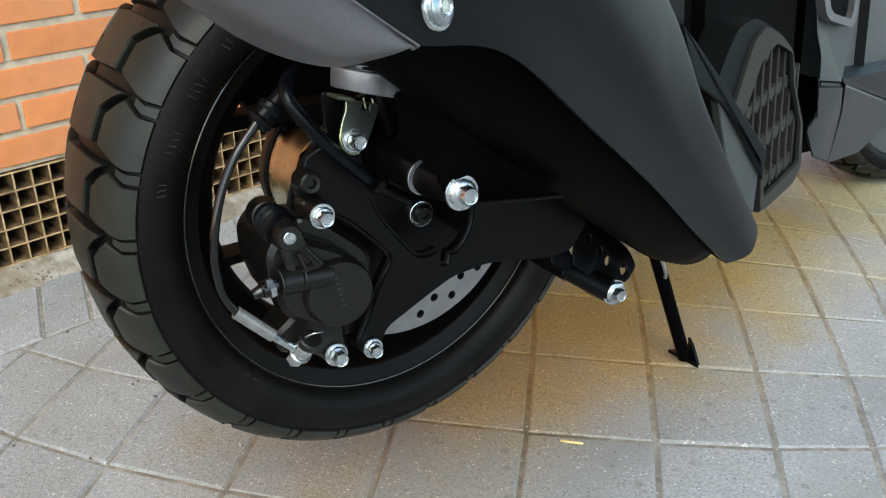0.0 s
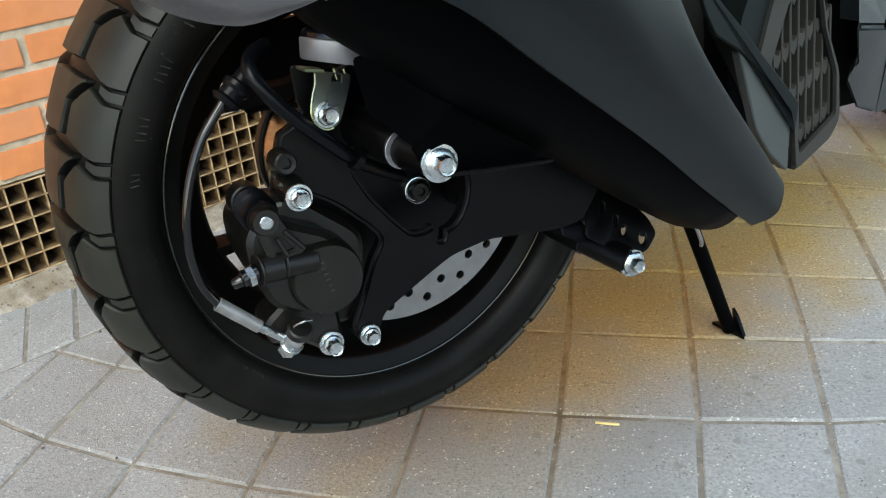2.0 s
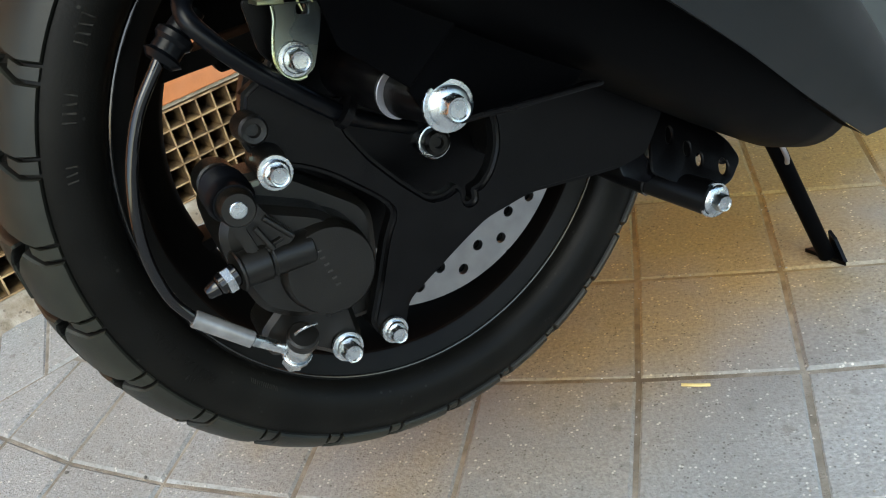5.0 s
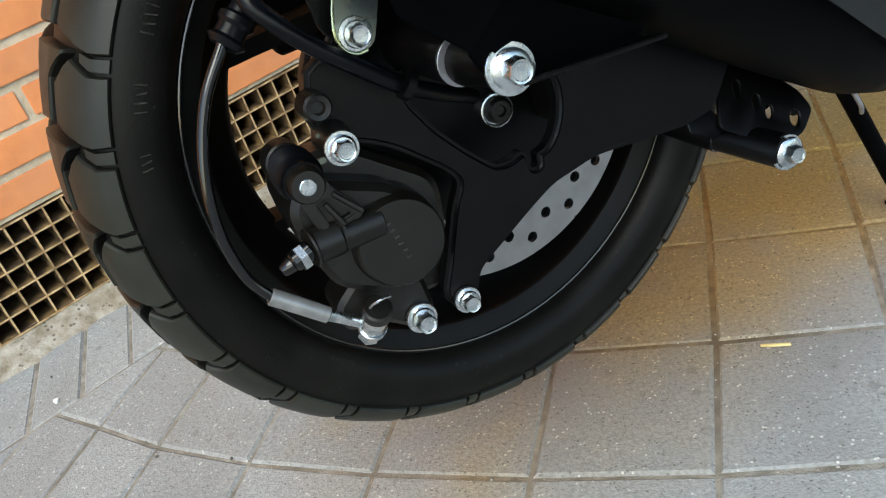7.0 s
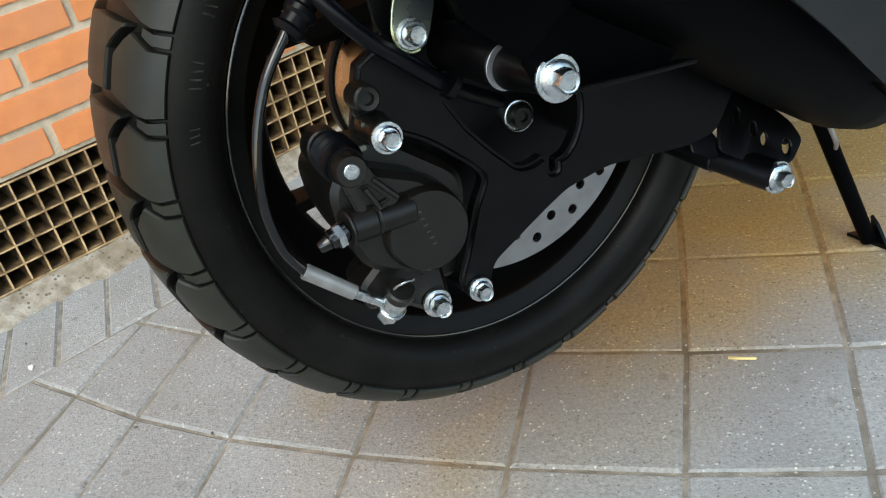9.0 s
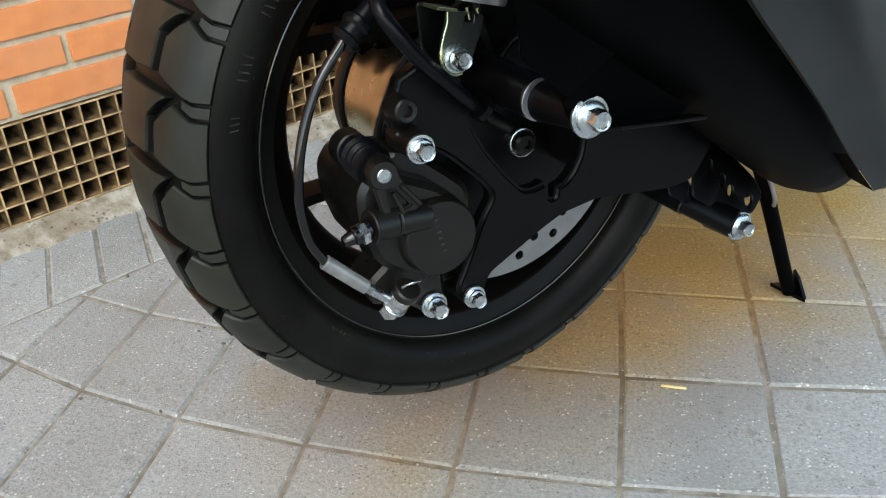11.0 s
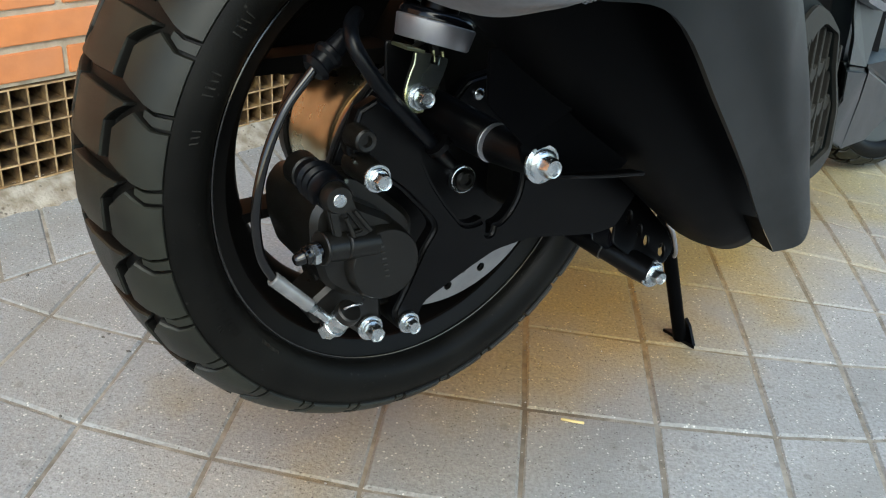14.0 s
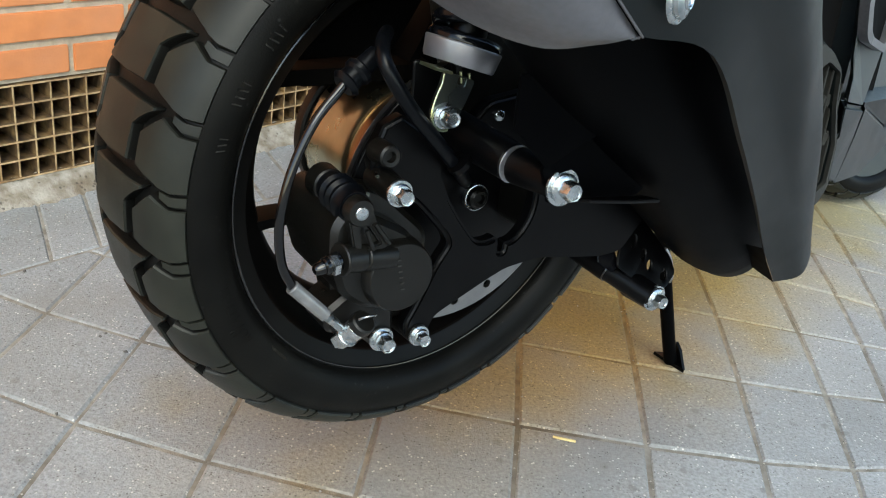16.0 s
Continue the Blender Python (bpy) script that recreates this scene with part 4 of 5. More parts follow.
part("pale_mark", b, MARK, caliper, "small pale printed bars")

# hydraulic line
b = bmesh.new()
tube(b, [(-0.085, -0.10, 0.106), (-0.100, -0.105, 0.100), (-0.1085, -0.108, 0.0905), (-0.1265, -0.110, 0.0705), (-0.1400, -0.111, 0.0435), (-0.1475, -0.111, 0.0120), (-0.1460, -0.111, -0.0165), (-0.1375, -0.1112, -0.0355)], 0.0030, 12)
hose = part("brake_hose", b, HOSE, scooter, "thin glossy black brake hose")
b = bmesh.new()
rod(b, (-0.1395, -0.1112, -0.0325), (-0.1165, -0.1130, -0.0560), 0.0048, 0.0046, 20, 0.0006)
part("sleeve", b, FERRULE, hose, "grey translucent sleeve over the hose end")
b = bmesh.new()
rod(b, (-0.1175, -0.1128, -0.0550), (-0.1015, -0.1080, -0.0715), 0.0033, 0.0031, 16)
part("ferrule", b, ZINC, hose, "crimped steel ferrule")
b = bmesh.new()
rod(b, (-0.0918, -0.1195, -0.0615), (-0.0935, -0.1150, -0.0670), 0.0084, 0.0086, 28, 0.0012)
banjo = part("banjo", b, CAST, hose, "black banjo head with a bright rim")
b = bmesh.new()
rod(b, (-0.0935, -0.1150, -0.0670), (-0.0972, -0.1075, -0.0760), 0.0076, 0.0072, 24, 0.0006)
part("banjo_body", b, ZINC, banjo, "bright banjo fitting")
b = bmesh.new()
rod(b, (-0.0972, -0.1075, -0.0760), (-0.0980, -0.1058, -0.0779), 0.0082, 0.0082, 28, 0.0004)
part("banjo_flange", b, ZINC, banjo, "thin bright flange")
b = bmesh.new()
rod(b, (-0.0980, -0.1058, -0.0779), (-0.1010, -0.0990, -0.0850), 0.0064, 0.0062, 6, 0.0008)
part("banjo_bolt", b, ZINC, banjo, "hexagon banjo bolt")
b = bmesh.new()
tube(b, [(-0.1020, -0.1090, -0.0705), (-0.0960, -0.1190, -0.0600), (-0.0890, -0.1225, -0.0570), (-0.0835, -0.1190, -0.0590)], 0.0008, 8)
part("wire_clip", b, ZINC, banjo, "thin bright wire clip")
b = bmesh.new()
lathe(b, [(0, 0.007), (0.003, 0.0098), (0.005, 0.0075), (0.010, 0.0075), (0.012, 0.0092), (0.015, 0.0092), (0.017, 0.0065), (0.03, 0.006)], (0.75, 0.15, 0.55), (-0.108, -0.107, 0.090), 24)
part("grommet", b, CABLE, hose, "black rubber grommet round the hose")
# thick cable that crosses the arm
b = bmesh.new()
tube(b, [(-0.072, -0.090, 0.118), (-0.086, -0.112, 0.1160), (-0.0915, -0.126, 0.1085), (-0.0860, -0.131, 0.0960), (-0.0730, -0.1315, 0.0785), (-0.0545, -0.130, 0.0590), (-0.0370, -0.124, 0.0420), (-0.016, -0.100, 0.0260), (0.004, -0.074, 0.0120), (0.014, -0.062, 0.0050)], 0.0046, 14)
cable = part("sensor_cable", b, CABLE, scooter, "thick black sleeved cable across the swinging arm")
b = bmesh.new()
lathe(b, [(-0.002, 0.0072), (-0.002, 0.0086), (0.002, 0.0086), (0.002, 0.0072)], (0.55, 0.0, -0.5), (-0.036, -0.1285, 0.0435), 20)
part("cable_tie", b, SATIN, cable)

# ---- shock absorber ----
AX0, AX1 = Vector((-0.0345, -0.114, 0.1020)), Vector((0.0200, -0.108, 0.290))
ad = (AX1 - AX0).normalized()
b = bmesh.new()
lathe(b, [(0.0, 0.012), (0.0, 0.0220), (0.0012, 0.0230), (0.0125, 0.0246), (0.0133, 0.0238), (0.0115, 0.0225), (0.0115, 0.01)], ad, AX0, 40)
shock = part("shock_absorber", b, ALLOY, scooter, "grey alloy spring seat of the shock absorber")
b = bmesh.new()
turns = 5
s_u = ad.orthogonal().normalized()
s_v = ad.cross(s_u)
coil = [AX0 + ad * (0.0145 + 0.024 * max(0.0, k / 8 - 0.9)) + (s_u * math.cos(math.pi * k / 4) + s_v * math.sin(math.pi * k / 4)) * 0.0192 for k in range(8 * turns)]
tube(b, coil, 0.0050, 12, 3)
part("spring", b, SPRING, shock, "glossy black coil spring")
b = bmesh.new()
rod(b, AX0 + ad * 0.01, AX1, 0.012, 0.012, 20)
part("damper_rod", b, SATIN, shock)
b = bmesh.new()
# clevis: a folded strap from the seat down to its bolt
strap = rounded([(-0.0545, 0.1020), (-0.0400, 0.0985), (-0.0315, 0.0960), (-0.0345, 0.0880), (-0.0410, 0.0745), (-0.0445, 0.0680), (-0.0515, 0.0655), (-0.0585, 0.0690), (-0.0615, 0.0770), (-0.0585, 0.0880), (-0.0555, 0.0950)], 0.003, 3)
holed_plate(b, strap, [rounded([(-0.0435, 0.0985), (-0.0385, 0.0970), (-0.0395, 0.0925), (-0.0445, 0.0940)], 0.001, 2)], -0.1315, -0.1285)
bmesh.ops.bevel(b, geom=[e for e in b.edges if e.calc_face_angle(0) > 0.9 and max(v.co.y for v in e.verts) < -0.131], offset=0.0007, segments=2, affect="EDGES")
clevis = part("lower_clevis", b, YELLOW_ZINC, shock, "zinc clevis with a yellow iridescent edge under the spring seat")
b = bmesh.new()
tube(b, [(-0.0545, -0.1318, 0.1010), (-0.0553, -0.1318, 0.0950), (-0.0583, -0.1318, 0.0880), (-0.0612, -0.1318, 0.0775), (-0.0590, -0.1318, 0.0700), (-0.0540, -0.1318, 0.0664), (-0.0490, -0.1318, 0.0664)], 0.0008, 8, 4)
part("folded_edge", b, ZINC_EDGE, clevis, "bright yellow edge of the strap")
b = bmesh.new()
plate(b, [(-0.0600, 0.1048), (-0.0480, 0.1018), (-0.0485, 0.1000), (-0.0605, 0.1030)], -0.1315, -0.112, 0.0004)
part("seat_tongue", b, ZINC_EDGE, clevis, "yellow zinc tongue under the spring seat")
b = bmesh.new()
for x_ in (-0.0420, -0.0360):
    rod(b, (x_, -0.1300, 0.1015 - 0.2 * (x_ + 0.042)), (x_ + 0.001, -0.1300, 0.0945), 0.0012, 0.0008, 8)
part("swaged_pins", b, ZINC_EDGE, clevis, "two small swaged brass-coloured pins")
b = bmesh.new()
plate(b, rounded([(-0.0640, 0.106), (-0.036, 0.098), (-0.042, 0.070), (-0.054, 0.066), (-0.0635, 0.080)], 0.004), -0.1120, -0.1095, 0.0008)
part("rear_cheek", b, SATIN, clevis, "dark rear cheek")
bolt(clevis, (-0.0521, -0.1345, 0.0755), 0.0082, 0.0054, 0.0085, turn=0.4)
b = bmesh.new()
lathe(b, [(-0.003, 0.003), (0, 0.0042), (0.0028, 0.0038), (0.004, 0.0022)], (0, -1, 0), (0.0070, -0.1035, 0.0656), 12)
part("small_screw", b, ZINC, swingarm, "small bright screw")
b = bmesh.new()
plate(b, rounded([(-0.03, 0.17), (0.10, 0.16), (0.06, 0.04), (0.0, 0.045)], 0.01), -0.078, -0.05, 0.003)
part("gear_case", b, CAST, swingarm, "black casting behind the shock mount")

# ---- lower bracket and centre stand ----
b = bmesh.new()
rod(b, (0.1420, -0.030, -0.0680), (0.1560, -0.078, -0.0810), 0.0122, 0.0118, 28, 0.001)
rod(b, (0.1555, -0.0765, -0.0806), (0.1722, -0.1135, -0.0928), 0.0108, 0.0108, 28, 0.001)
bracket = part("stand_bracket", b, SATIN, scooter, "satin black bracket tube under the arm with a perforated web")
b = bmesh.new()
holed_plate(b, rounded([(0.1450, -0.0690), (0.1540, -0.0480), (0.1620, -0.0290), (0.1700, -0.0270), (0.1860, -0.0450), (0.2040, -0.0690), (0.2075, -0.0815), (0.1950, -0.0915), (0.1780, -0.0935), (0.1600, -0.0810)], 0.004),
            [oval(0.1665, -0.0530, 0.0024, 0.0054, 12, -0.45), oval(0.1745, -0.0640, 0.0024, 0.0048, 12, -0.45), oval(0.1795, -0.0725, 0.0024, 0.0044, 12, -0.45), oval(0.1935, -0.0818, 0.0032, 0.0052, 12, -0.5)], -0.0015, 0.0015)
for v in b.verts:
    v.co.y += -0.106 + 0.45 * (v.co.z + 0.095)
bmesh.ops.recalc_face_normals(b, faces=b.faces)
bmesh.ops.bevel(b, geom=[e for e in b.edges if e.calc_face_angle(0) > 0.9], offset=0.0007, segments=1, affect="EDGES")
part("perforated_web", b, SATIN, bracket, "black plate with a row of oval holes")
b = bmesh.new()
sheet(b, [(0.1265, -0.086, -0.0400), (0.1385, -0.084, -0.0380), (0.1520, -0.092, -0.0720), (0.1400, -0.096, -0.0740), (0.1255, -0.094, -0.0640)], (0.002, 0.006, 0.0), 0.001)
part("upright_gusset", b, GLOSS, bracket, "glossy black upright gusset")
b = bmesh.new()
rod(b, (0.1553, -0.0770, -0.0804), (0.1558, -0.0782, -0.0809), 0.0120, 0.0120, 28)
part("weld_ring", b, LIP, bracket, "thin worn ring on the tube")
b = bmesh.new()
rod(b, (0.205, -0.086, -0.084), (0.214, -0.070, -0.090), 0.0040, 0.0040, 16, 0.001)
part("spring_hook", b, SATIN, bracket, "short black peg for the stand's spring")
# added plate that darkens the oval holes from one side only
b = bmesh.new()
plate(b, rounded([(0.150, -0.030), (0.178, -0.036), (0.196, -0.0660), (0.2020, -0.0780), (0.198, -0.0830), (0.186, -0.080), (0.170, -0.068)], 0.002), -0.0710, -0.0680, 0.0006)
part("hole_backing", b, DARK, bracket, "near-black plate added to darken the oval holes")
b = bmesh.new()
rod(b, (0.1730, -0.085, -0.0930), (0.1743, -0.1160, -0.0942), 0.0118, 0.0108, 24, 0.0008)
part("bolt_boss", b, SATIN, bracket)
bolt(bracket, (0.1728, -0.1170, -0.0930), 0.0112, 0.0056, 0.009, label="zinc bolt and washer on the bracket", turn=0.1)

b = bmesh.new()
tube(b, [(0.255, -0.030, -0.020), (0.290, 0.010, -0.030), (0.322, 0.046, -0.050), (0.345, 0.058, -0.100), (0.391, 0.071, -0.209), (0.4355, 0.0835, -0.3145)], 0.0080, 16)
stand = part("centre_stand", b, MUFFLER, scooter, "black tubular centre stand leg resting on the paving")
b = bmesh.new()
tube(b, [(0.352, 0.048, -0.140), (0.360, 0.046, -0.152), (0.372, 0.050, -0.176), (0.377, 0.056, -0.186)], 0.0022, 10, 4)
part("return_spring_end", b, ALLOY, stand, "bare steel hook of the return spring")
inv = scooter.matrix_world.inverted()
# foot plate on the ground: a folded triangular shoe
b = bmesh.new()
shoe = [(0.305, 0.166), (0.322, 0.150), (0.339, 0.1345), (0.338, 0.150), (0.331, 0.162), (0.317, 0.169)]
low = [b.verts.new(inv @ Vector((x, y, 0.0012))) for x, y in shoe]
top = [b.verts.new(inv @ Vector((x, y, 0.0052))) for x, y in shoe]
for i in range(6):
    b.faces.new((low[i - 1], low[i], top[i], top[i - 1]))
b.faces.new(low)
b.faces.new(top)
lip = [b.verts.new(inv @ Vector(p)) for p in ((0.338, 0.136, 0.004), (0.328, 0.158, 0.004), (0.3255, 0.1560, 0.030), (0.3300, 0.1470, 0.025))]
lip2 = [b.verts.new(v.co + inv.to_3x3() @ Vector((0.003, 0.002, 0))) for v in lip]
for i in range(4):
    b.faces.new((lip[i - 1], lip[i], lip2[i], lip2[i - 1]))
b.faces.new(lip)
b.faces.new(lip2)
bmesh.ops.recalc_face_normals(b, faces=b.faces)
part("stand_foot", b, SATIN, stand, "worn folded steel shoe", smooth=False)

# ---- exhaust: body, heat shield, silver end cap ----
F_AX, R_AX = Vector((0.225, -0.142, -0.035)), Vector((-0.090, -0.280, 0.205))
BODY_SHIFT = Vector((0.010, 0.030, 0.004))
m_d = (R_AX - F_AX).normalized()
m_out = (Vector((0, -1, 0)) - m_d * m_d.dot(Vector((0, -1, 0)))).normalized()
m_up = m_out.cross(m_d)
if m_up.z < 0:
    m_up = -m_up


def loft(bm, stations, steps=48, shear=0.0, shift=Vector((0, 0, 0)), square=2.4):
    """stations: (along, half width outwards, half height, shear share). Angles run from outward (0) to up (90)."""
    rings = []
    for s, w, h, sh in stations:
        c = F_AX + shift + m_d * s
        ring = []
        for i in range(steps):
            a = 2 * math.pi * i / steps
            ca, sa = math.cos(a), math.sin(a)
            k = (abs(ca) ** square + abs(sa) ** square) ** (-1 / square)
            ring.append(bm.verts.new(c + m_out * (w * ca * k) + m_up * (h * sa * k) + m_d * (shear * sh * sa)))
        rings.append(ring)
    for r0, r1 in zip(rings, rings[1:]):
        for i in range(steps):
            bm.faces.new((r0[i - 1], r0[i], r1[i], r1[i - 1]))
    bm.faces.new(rings[0])
    bm.faces.new(rings[-1])
    bmesh.ops.recalc_face_normals(bm, faces=bm.faces)
    return rings


b = bmesh.new()
loft(b, [(-0.050, 0.012, 0.014, 0), (-0.046, 0.029, 0.030, 0), (-0.034, 0.039, 0.040, 0), (0.0, 0.045, 0.047, 0), (0.06, 0.049, 0.050, 0), (0.16, 0.052, 0.053, 0), (0.28, 0.054, 0.055, 0), (0.37, 0.055, 0.055, 0), (0.41, 0.052, 0.050, 0), (0.42, 0.040, 0.04, 0)], shift=BODY_SHIFT)
muffler = part("exhaust_muffler", b, MUFFLER, scooter, "matt black exhaust muffler")


def patch(bm, rails, thick, per=6, across_n=10):
    """A curved shell through rails of equal count (each rail runs along the shell)."""
    curves = [catmull(r, per) for r in rails]
    grid_ = []
    for i in range(len(curves[0])):
        grid_.append([bm.verts.new(p) for p in catmull([c[i] for c in curves], across_n)])
    fs = []
    for r0, r1 in zip(grid_, grid_[1:]):
        for j in range(len(r0) - 1):
            fs.append(bm.faces.new((r0[j], r0[j + 1], r1[j + 1], r1[j])))
    bmesh.ops.recalc_face_normals(bm, faces=fs)
    bmesh.ops.solidify(bm, geom=fs, thickness=thick)
    bmesh.ops.recalc_face_normals(bm, faces=bm.faces)


CORNER, ALONG = Vector((-0.0985, -0.3365, 0.1600)), Vector((-0.79, -0.31, 0.525))


def seam(s, inward=0.0):
    """The straight seam between heat shield and end cap, s metres back from its front corner."""
    return CORNER + ALONG * s + Vector((0, inward, 0))


b = bmesh.new()
patch(b, [
    [seam(0.0), (-0.0528, -0.3309, 0.1504), (0.0200, -0.2932, 0.0997), (0.1020, -0.2469, 0.0411), (0.1680, -0.2090, -0.0100), (0.2405, -0.1715, -0.0650)],
    [seam(0.018), (-0.058, -0.3400, 0.1720), (0.018, -0.303, 0.129), (0.100, -0.260, 0.067), (0.178, -0.2205, 0.006), (0.2460, -0.186, -0.056)],
    [seam(0.050), (-0.055, -0.352, 0.200), (0.035, -0.310, 0.145), (0.112, -0.264, 0.074), (0.192, -0.220, 0.010), (0.2530, -0.188, -0.048)],
    [seam(0.090), (-0.040, -0.345, 0.232), (0.080, -0.276, 0.160), (0.131, -0.258, 0.088), (0.204, -0.215, 0.018), (0.2610, -0.182, -0.034)],
    [seam(0.120, 0.03), (-0.010, -0.300, 0.262), (0.104, -0.246, 0.158), (0.141, -0.240, 0.083), (0.212, -0.204, 0.016), (0.2600, -0.172, -0.028)],
], 0.003)
shield = part("heat_shield", b, SHIELD, muffler, "matt dark grey heat shield")
b = bmesh.new()
inner_side = [b.verts.new(p) for p in ((0.1680, -0.2085, -0.0112), (0.2402, -0.1717, -0.0652), (0.250, -0.140, -0.066), (0.215, -0.150, -0.036))]
turned = b.faces.new(inner_side)
bmesh.ops.solidify(b, geom=[turned], thickness=0.002)
bmesh.ops.recalc_face_normals(b, faces=b.faces)
part("shield_return", b, MUFFLER, shield, "black inner edge of the heat shield")
lower = [Vector(p) for p in (CORNER, (-0.1125, -0.3300, 0.1560), (-0.131, -0.3150, 0.1530), (-0.155, -0.290, 0.1630), (-0.185, -0.255, 0.190))]
upper = [seam(s, 0.002) for s in (0.0, 0.018, 0.045, 0.085, 0.130)]
middle = [(p + q) / 2 + Vector((0, -0.003, -0.002)) * k for k, (p, q) in enumerate(zip(lower, upper))]
b = bmesh.new()
patch(b, [lower, middle, upper], 0.003)
end_cap = part("end_cap", b, SILVER, muffler, "satin silver exhaust end cap")
b = bmesh.new()
rod(b, seam(-0.0005, -0.0005), seam(0.130, -0.0005), 0.0005, 0.0005, 8)
part("cap_edge", b, SILVER, end_cap, "thin silver edge of the end cap")
b = bmesh.new()
sheet(b, [(-0.0240, -0.197, 0.0590), (-0.0160, -0.196, 0.0380), (0.0000, -0.196, 0.0370), (0.0520, -0.196, 0.0360), (0.0600, -0.198, 0.0450), (0.0250, -0.205, 0.0850), (-0.0120, -0.212, 0.1050)], (0.0, 0.003, 0.0))
bracket_back = part("muffler_bracket", b, MUFFLER, muffler, "black folded mounting bracket")
b = bmesh.new()
sheet(b, [(-0.0240, -0.200, 0.0605), (-0.0020, -0.216, 0.0840), (-0.0010, -0.217, 0.0890), (-0.0300, -0.216, 0.1230), (-0.0530, -0.205, 0.1160), (-0.0470, -0.196, 0.0850)], (0.001, 0.003, 0.0), 0.0010)
part("upper_flange", b, MUFFLER, bracket_back, "flat black upper flange")
b = bmesh.new()
sheet(b, [(-0.0100, -0.198, 0.0410), (0.0560, -0.198, 0.0360), (0.0575, -0.212, 0.0378), (0.0280, -0.215, 0.0415), (-0.0020, -0.216, 0.0455)], (0.0, 0.0004, -0.0024), 0.0006)
part("lower_shelf", b, SATIN, bracket_back, "narrow black shelf along the bracket's foot")
bolt(muffler, (-0.0925, -0.3478, 0.1752), 0.0092, 0.0044, 0.0028, label="large pale bolt on the heat shield", axis=tuple(m_out + m_up * 0.35))

# ---- engine side cover with its grille ----
b = bmesh.new()
cover_line = rounded([(0.334, 0.057), (0.345, 0.081), (0.357, 0.101), (0.378, 0.107), (0.400, 0.095), (0.424, 0.073), (0.430, 0.039), (0.445, 0.0), (0.447, -0.045), (0.437, -0.0625), (0.392, -0.086), (0.391, -0.064), (0.366, 0.000)], 0.008, 3)
inner_line = rounded([(0.364, 0.019), (0.375, 0.046), (0.384, 0.069), (0.401, 0.082), (0.4215, 0.071), (0.4265, 0.039), (0.440, 0.0), (0.441, -0.040), (0.397, -0.068), (0.393, -0.025)], 0.004, 3)
holed_plate(b, cover_line, [inner_line], -0.055, -0.012)
fan_cover = part("fan_cover", b, SHIELD, scooter, "dark grey plastic fan cover with an upright louvre grille")
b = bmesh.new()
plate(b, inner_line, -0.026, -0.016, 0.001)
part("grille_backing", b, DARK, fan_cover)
b = bmesh.new()
ring_line = rounded([(0.350, 0.024), (0.362, 0.058), (0.372, 0.086), (0.386, 0.099), (0.404, 0.0905), (0.4225, 0.0725), (0.4285, 0.039), (0.443, 0.0), (0.445, -0.044), (0.435, -0.060), (0.394, -0.082), (0.390, -0.030), (0.364, 0.004)], 0.006, 3)
holed_plate(b, ring_line, [inner_line], -0.0595, -0.0545)
part("grille_rim", b, LOUVRE, fan_cover, "raised rim round the grille")
for i in range(8):
    x = 0.374 + 0.0092 * i
    zt = 0.046 + 2.0 * (x - 0.375) if x < 0.401 else 0.082 - 0.55 * (x - 0.401) if x < 0.4215 else 0.058
    zb = 0.002 - 3.4 * (x - 0.370) if x < 0.393 else -0.067 + 0.63 * (x - 0.397)
    b = bmesh.new()
    box(b, (x - 0.0013, x + 0.0013), (-0.053, -0.026), (zb, zt), 0.0005)
    part("grille_bar", b, LOUVRE, fan_cover)
    for j in range(4):
        zz = 0.063 + 0.52 * (x - 0.374) - 0.043 * j
        if zb + 0.004 < zz < zt - 0.006 and i < 7:
            b = bmesh.new()
            plate(b, [(x, zz + 0.006), (x + 0.0046, zz + 0.004), (x + 0.0092, zz + 0.010), (x + 0.0092, zz + 0.001), (x + 0.0046, zz - 0.009), (x, zz - 0.003)], -0.052, -0.026, 0.0004)
            part("grille_web", b, LOUVRE, fan_cover)
# sloping brace and inner shroud between muffler and cover
b = bmesh.new()
plate(b, rounded([(0.2675, 0.1151), (0.2807, 0.1007), (0.3122, 0.0647), (0.3425, 0.0278), (0.3763, -0.0129), (0.3745, -0.0247), (0.3715, -0.0408), (0.3670, -0.0193), (0.3453, 0.0093), (0.3141, 0.0423), (0.2886, 0.0597), (0.2790, 0.0800)], 0.003), -0.080, -0.076, 0.0008)
part("brace", b, SHIELD, fan_cover, "dark sloping plastic brace")
b = bmesh.new()
plate(b, rounded([(0.3151, 0.0438), (0.3415, 0.0148), (0.3673, -0.0160), (0.3715, -0.0302), (0.3700, -0.0464), (0.3682, -0.0751), (0.3476, -0.0531), (0.3331, -0.0285), (0.3232, 0.0101)], 0.006), -0.0758, -0.066, 0.0012)
part("inner_shroud", b, PANEL, fan_cover, "grey inner shroud")

# ---- underbody, an unseen dark box added high over the wheel ----
b = bmesh.new()
box(b, (0.06, 0.28), (-0.07, 0.10), (-0.02, 0.26), 0.02)
box(b, (0.27, 0.36), (0.012, 0.10), (-0.02, 0.26), 0.01)
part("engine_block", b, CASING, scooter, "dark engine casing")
# never in view: widened so that it keeps the sky off the arm
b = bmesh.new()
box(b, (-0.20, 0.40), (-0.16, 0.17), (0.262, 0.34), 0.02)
part("underbody", b, DARK, scooter, "unseen dark box added as underbody, blocking sky over the wheel")
# two near-black boxes added to fill the gaps behind cover and footboard
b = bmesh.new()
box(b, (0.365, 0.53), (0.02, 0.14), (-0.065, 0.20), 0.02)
part("lower_gap_fill", b, DARK, scooter, "near-black box added to fill the gap by the lower engine")
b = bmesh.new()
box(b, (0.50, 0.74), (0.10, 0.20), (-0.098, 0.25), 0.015)
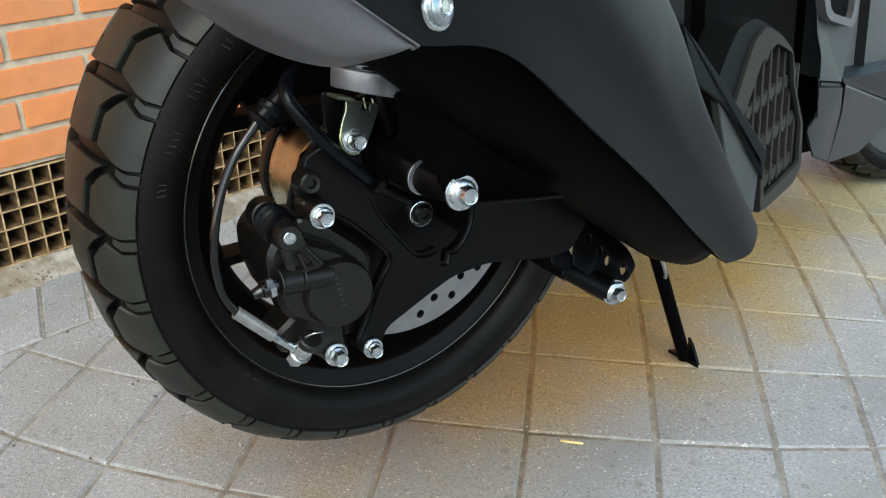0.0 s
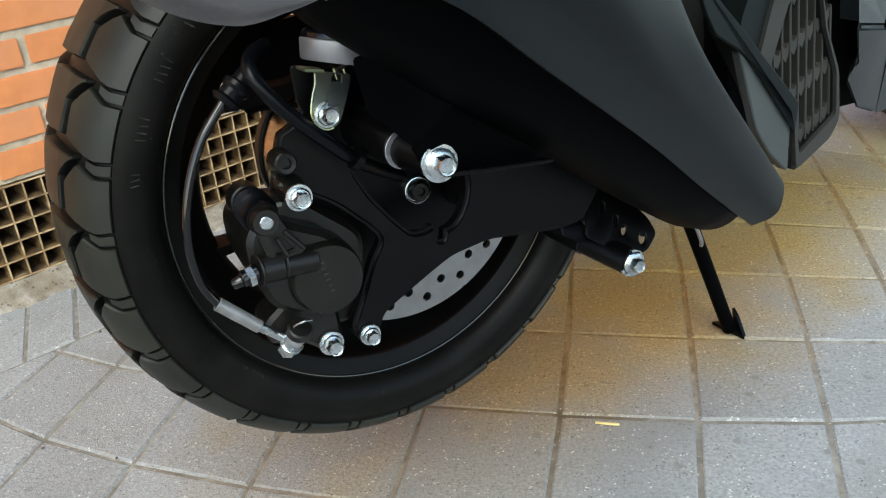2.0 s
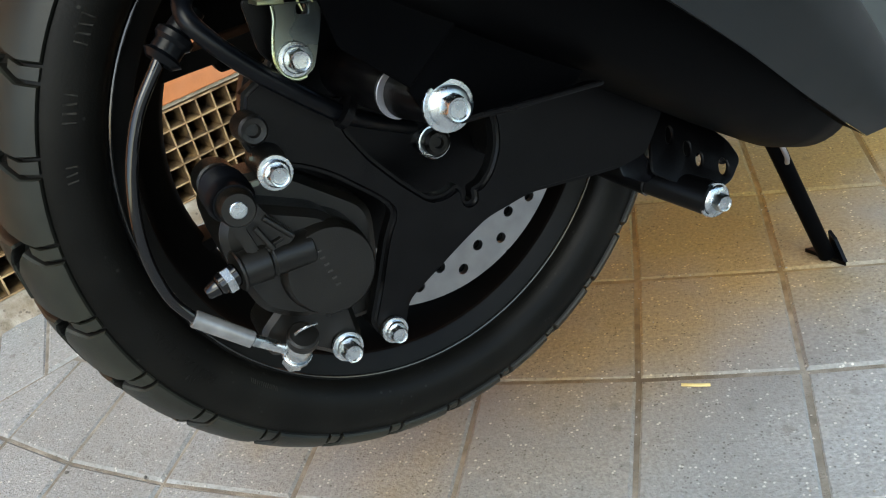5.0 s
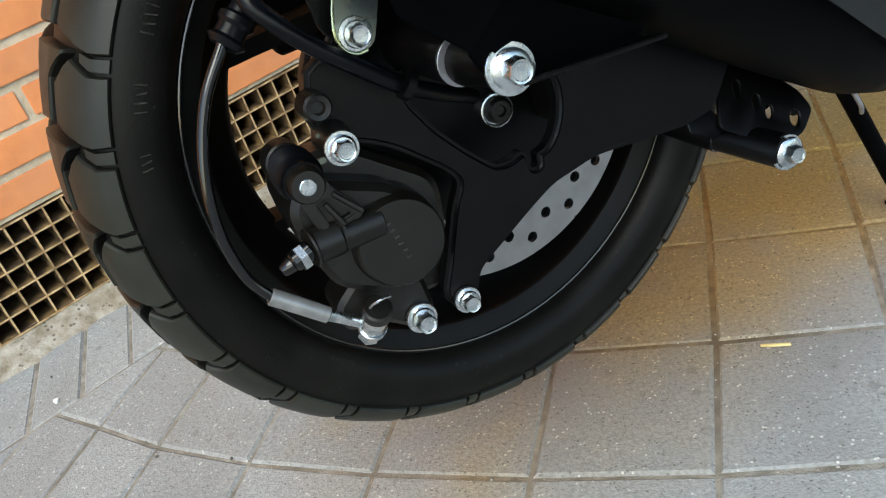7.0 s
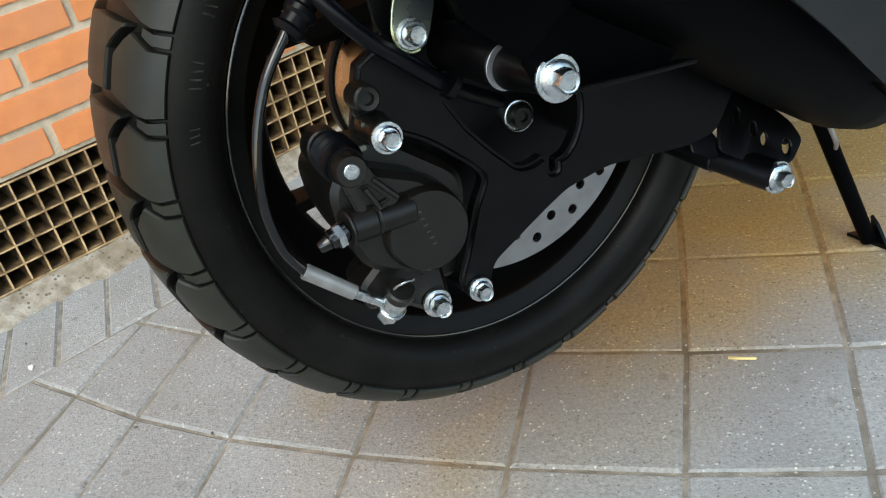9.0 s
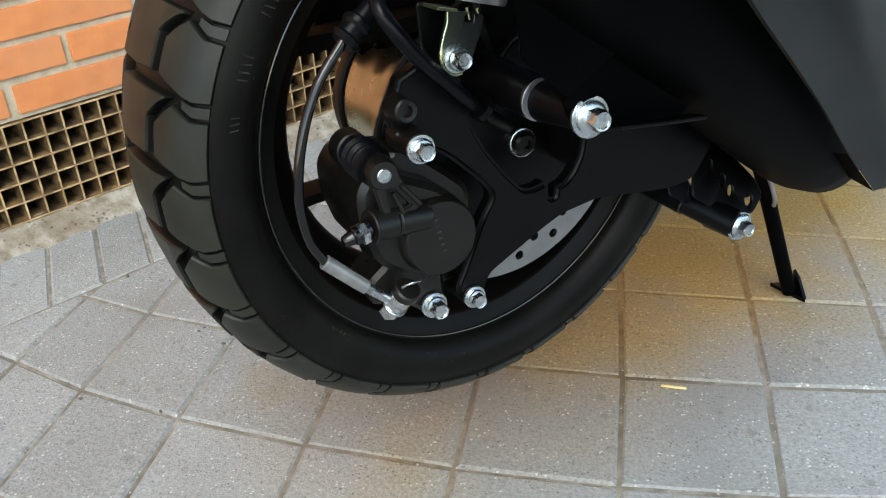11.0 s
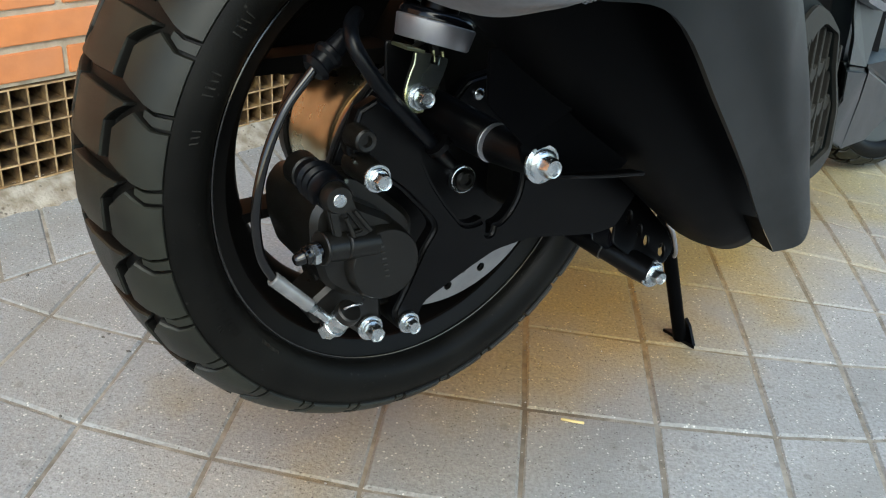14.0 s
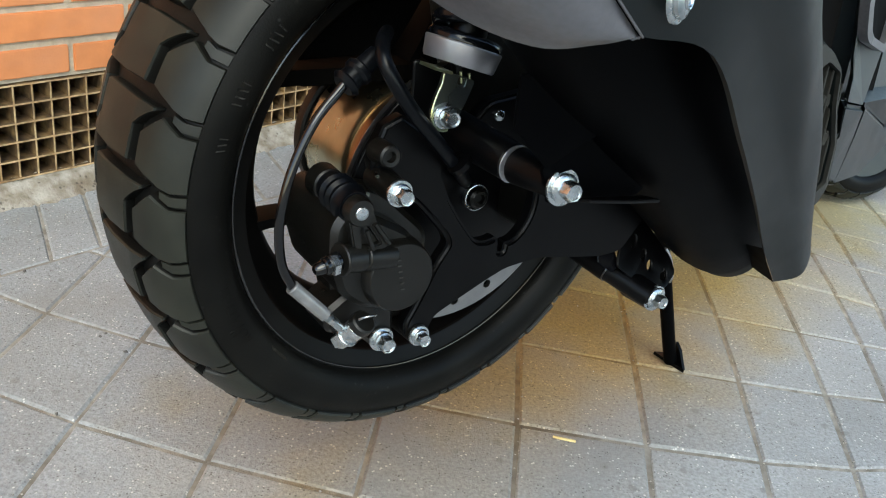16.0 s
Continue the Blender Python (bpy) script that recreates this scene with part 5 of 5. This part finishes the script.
part("gap_block", b, DARK, scooter, "near-black block added to fill the gap behind the footboard")

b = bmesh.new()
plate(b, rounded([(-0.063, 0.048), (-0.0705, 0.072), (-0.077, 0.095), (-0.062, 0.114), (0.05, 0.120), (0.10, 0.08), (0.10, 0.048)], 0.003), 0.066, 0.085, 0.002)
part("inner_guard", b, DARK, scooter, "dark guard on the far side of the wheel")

# ---- foot panel and front wheel ----
b = bmesh.new()
sheet(b, [(0.528, 0.0, 0.020), (0.531, 0.0, -0.015), (0.515, 0.0, -0.031), (0.553, 0.02, -0.071), (0.603, 0.04, -0.090), (0.612, 0.036, -0.03), (0.594, 0.02, 0.008)], (0.040, 0.034, 0.0), 0.004)
foot_panel = part("footboard_side", b, FLANK, scooter, "dark grey plastic footboard side panel")
b = bmesh.new()
sheet(b, [(0.603, 0.0402, -0.090), (0.707, 0.08, -0.102), (0.808, 0.12, -0.090), (0.92, 0.16, -0.06), (0.92, 0.16, -0.03), (0.802, 0.12, -0.054), (0.596, 0.0203, 0.008), (0.614, 0.0363, -0.03)], (0.040, 0.034, 0.0), 0.002)
part("flank", b, FLANK, foot_panel)
b = bmesh.new()
sheet(b, [(0.592, 0.020, 0.0105), (0.802, 0.12, -0.051), (0.92, 0.16, -0.025), (0.95, 0.22, -0.02), (0.66, 0.10, 0.012)], (0.0, 0.0, 0.004))
part("footboard_ledge", b, SHIELD, foot_panel, "grey ribbed footboard edge", smooth=False)
b = bmesh.new()
sheet(b, [(0.500, 0.0, 0.20), (0.515, 0.0, 0.108), (0.521, 0.0, 0.073), (0.530, 0.0, 0.049), (0.531, 0.0, 0.0235), (0.589, 0.02, 0.0120), (0.606, 0.03, 0.069), (0.620, 0.03, 0.12), (0.64, 0.03, 0.22)], (0.036, 0.030, 0.0))
leg = part("upright_panel", b, PANEL, scooter, "grey upright body panel beside the footboard", smooth=False)
b = bmesh.new()
holed_plate(b, rounded([(0.509, 0.125), (0.517, 0.096), (0.524, 0.087), (0.580, 0.073), (0.589, 0.079), (0.594, 0.13), (0.60, 0.18), (0.50, 0.20)], 0.005), [rounded([(0.516, 0.125), (0.524, 0.099), (0.530, 0.0935), (0.574, 0.0825), (0.579, 0.088), (0.583, 0.13), (0.586, 0.17), (0.51, 0.185)], 0.004)], -0.012, 0.0)
for v in b.verts:
    v.co.y += 0.34 * max(0.0, v.co.x - 0.528)
part("opening_trim", b, SILVER, leg, "pale bright trim round an opening", smooth=False)
# solid near-black plate in place of the shade inside the trim
b = bmesh.new()
plate(b, rounded([(0.516, 0.125), (0.524, 0.099), (0.530, 0.0935), (0.574, 0.0825), (0.579, 0.088), (0.583, 0.13), (0.586, 0.17), (0.51, 0.185)], 0.004), -0.004, 0.0, 0.0005)
for v in b.verts:
    v.co.y += 0.34 * max(0.0, v.co.x - 0.528)
part("opening", b, DARK, leg, smooth=False)
b = bmesh.new()
sheet(b, [(0.600, 0.055, 0.22), (0.596, 0.055, 0.012), (0.826, 0.145, -0.045), (0.95, 0.20, -0.03), (0.95, 0.20, 0.22)], (0.0, 0.03, 0.0))
inner = part("inner_panel", b, PANEL, scooter, "grey inner body panel above the footboard", smooth=False)
# no hole is cut: a near-black plate gives the slot its shade
b = bmesh.new()
sheet(b, [(0.700, 0.102, 0.026), (0.762, 0.126, 0.018), (0.778, 0.132, 0.004), (0.764, 0.127, 0.008), (0.706, 0.1045, 0.017)], (0.0, 0.006, 0.0))
part("slot", b, DARK, inner, "short near-black plate standing for a slot's shade", smooth=False)
FW = (1.190, 0.405, -0.098)
tyre("front_tyre", scooter, 0.1912, FW, 26, "black block-tread front tyre", wide=0.66)
b = bmesh.new()
lathe(b, [(-0.040, 0.149), (-0.040, 0.138), (-0.03, 0.122), (-0.02, 0.05), (-0.03, 0.0), (0.03, 0.0), (0.02, 0.05), (0.03, 0.122), (0.04, 0.138), (0.04, 0.149)], origin=FW, steps=64)
part("front_rim", b, PANEL, scooter, "grey front rim")

# a dry stalk lying on the paving
b = bmesh.new()
tube(b, [(0.184, -0.0390, 0.0030), (0.196, -0.0405, 0.0035), (0.208, -0.0398, 0.0028)], 0.0015, 6, 4)
tagged(link("dry_stalk", b, LEAF), "short dry yellow stalk lying on the paving", "stalk")


# small stone chips lying on the paving
def chip(x, y, size, mat, label, seed):
    r = random.Random(seed)
    b = bmesh.new()
    bmesh.ops.create_icosphere(b, subdivisions=1, radius=size)
    for v in b.verts:
        v.co = Vector((v.co.x * r.uniform(0.8, 1.5), v.co.y * r.uniform(0.6, 1.0), max(v.co.z, -size * 0.5) * r.uniform(0.5, 0.8)))
    ob = tagged(link("stone_chip", b, mat, smooth=False), label, "stone", group="stone chips on the paving")
    ob.location = (x, y, size * 0.35)
    ob.rotation_euler = (0, 0, r.uniform(0, 3))


for k, (x, y, s) in enumerate(((-0.6071, -0.0446, 0.0045), (-0.705, 0.1375, 0.0035))):
    chip(x, y, s, CHALK, "small white stone chip lying on grey paving", k)
for k, (x, y, s) in enumerate(((-0.3277, -0.0109, 0.0026), (-0.3245, -0.003, 0.0022), (-0.2889, -0.0297, 0.0026), (-0.3033, -0.1478, 0.0022), (-0.4766, 0.0928, 0.0024), (-0.3969, -0.1419, 0.0026), (-0.6527, 0.0027, 0.0024))):
    chip(x, y, s, PEBBLE, "tiny dark stone chip lying in the paving joint", 20 + k)

# the whole plan at true size
for thing in [o for o in scene.objects if o.parent is None and o.type in ("MESH", "EMPTY")]:
    thing.matrix_world = Matrix.Scale(SIZE, 4) @ thing.matrix_basis
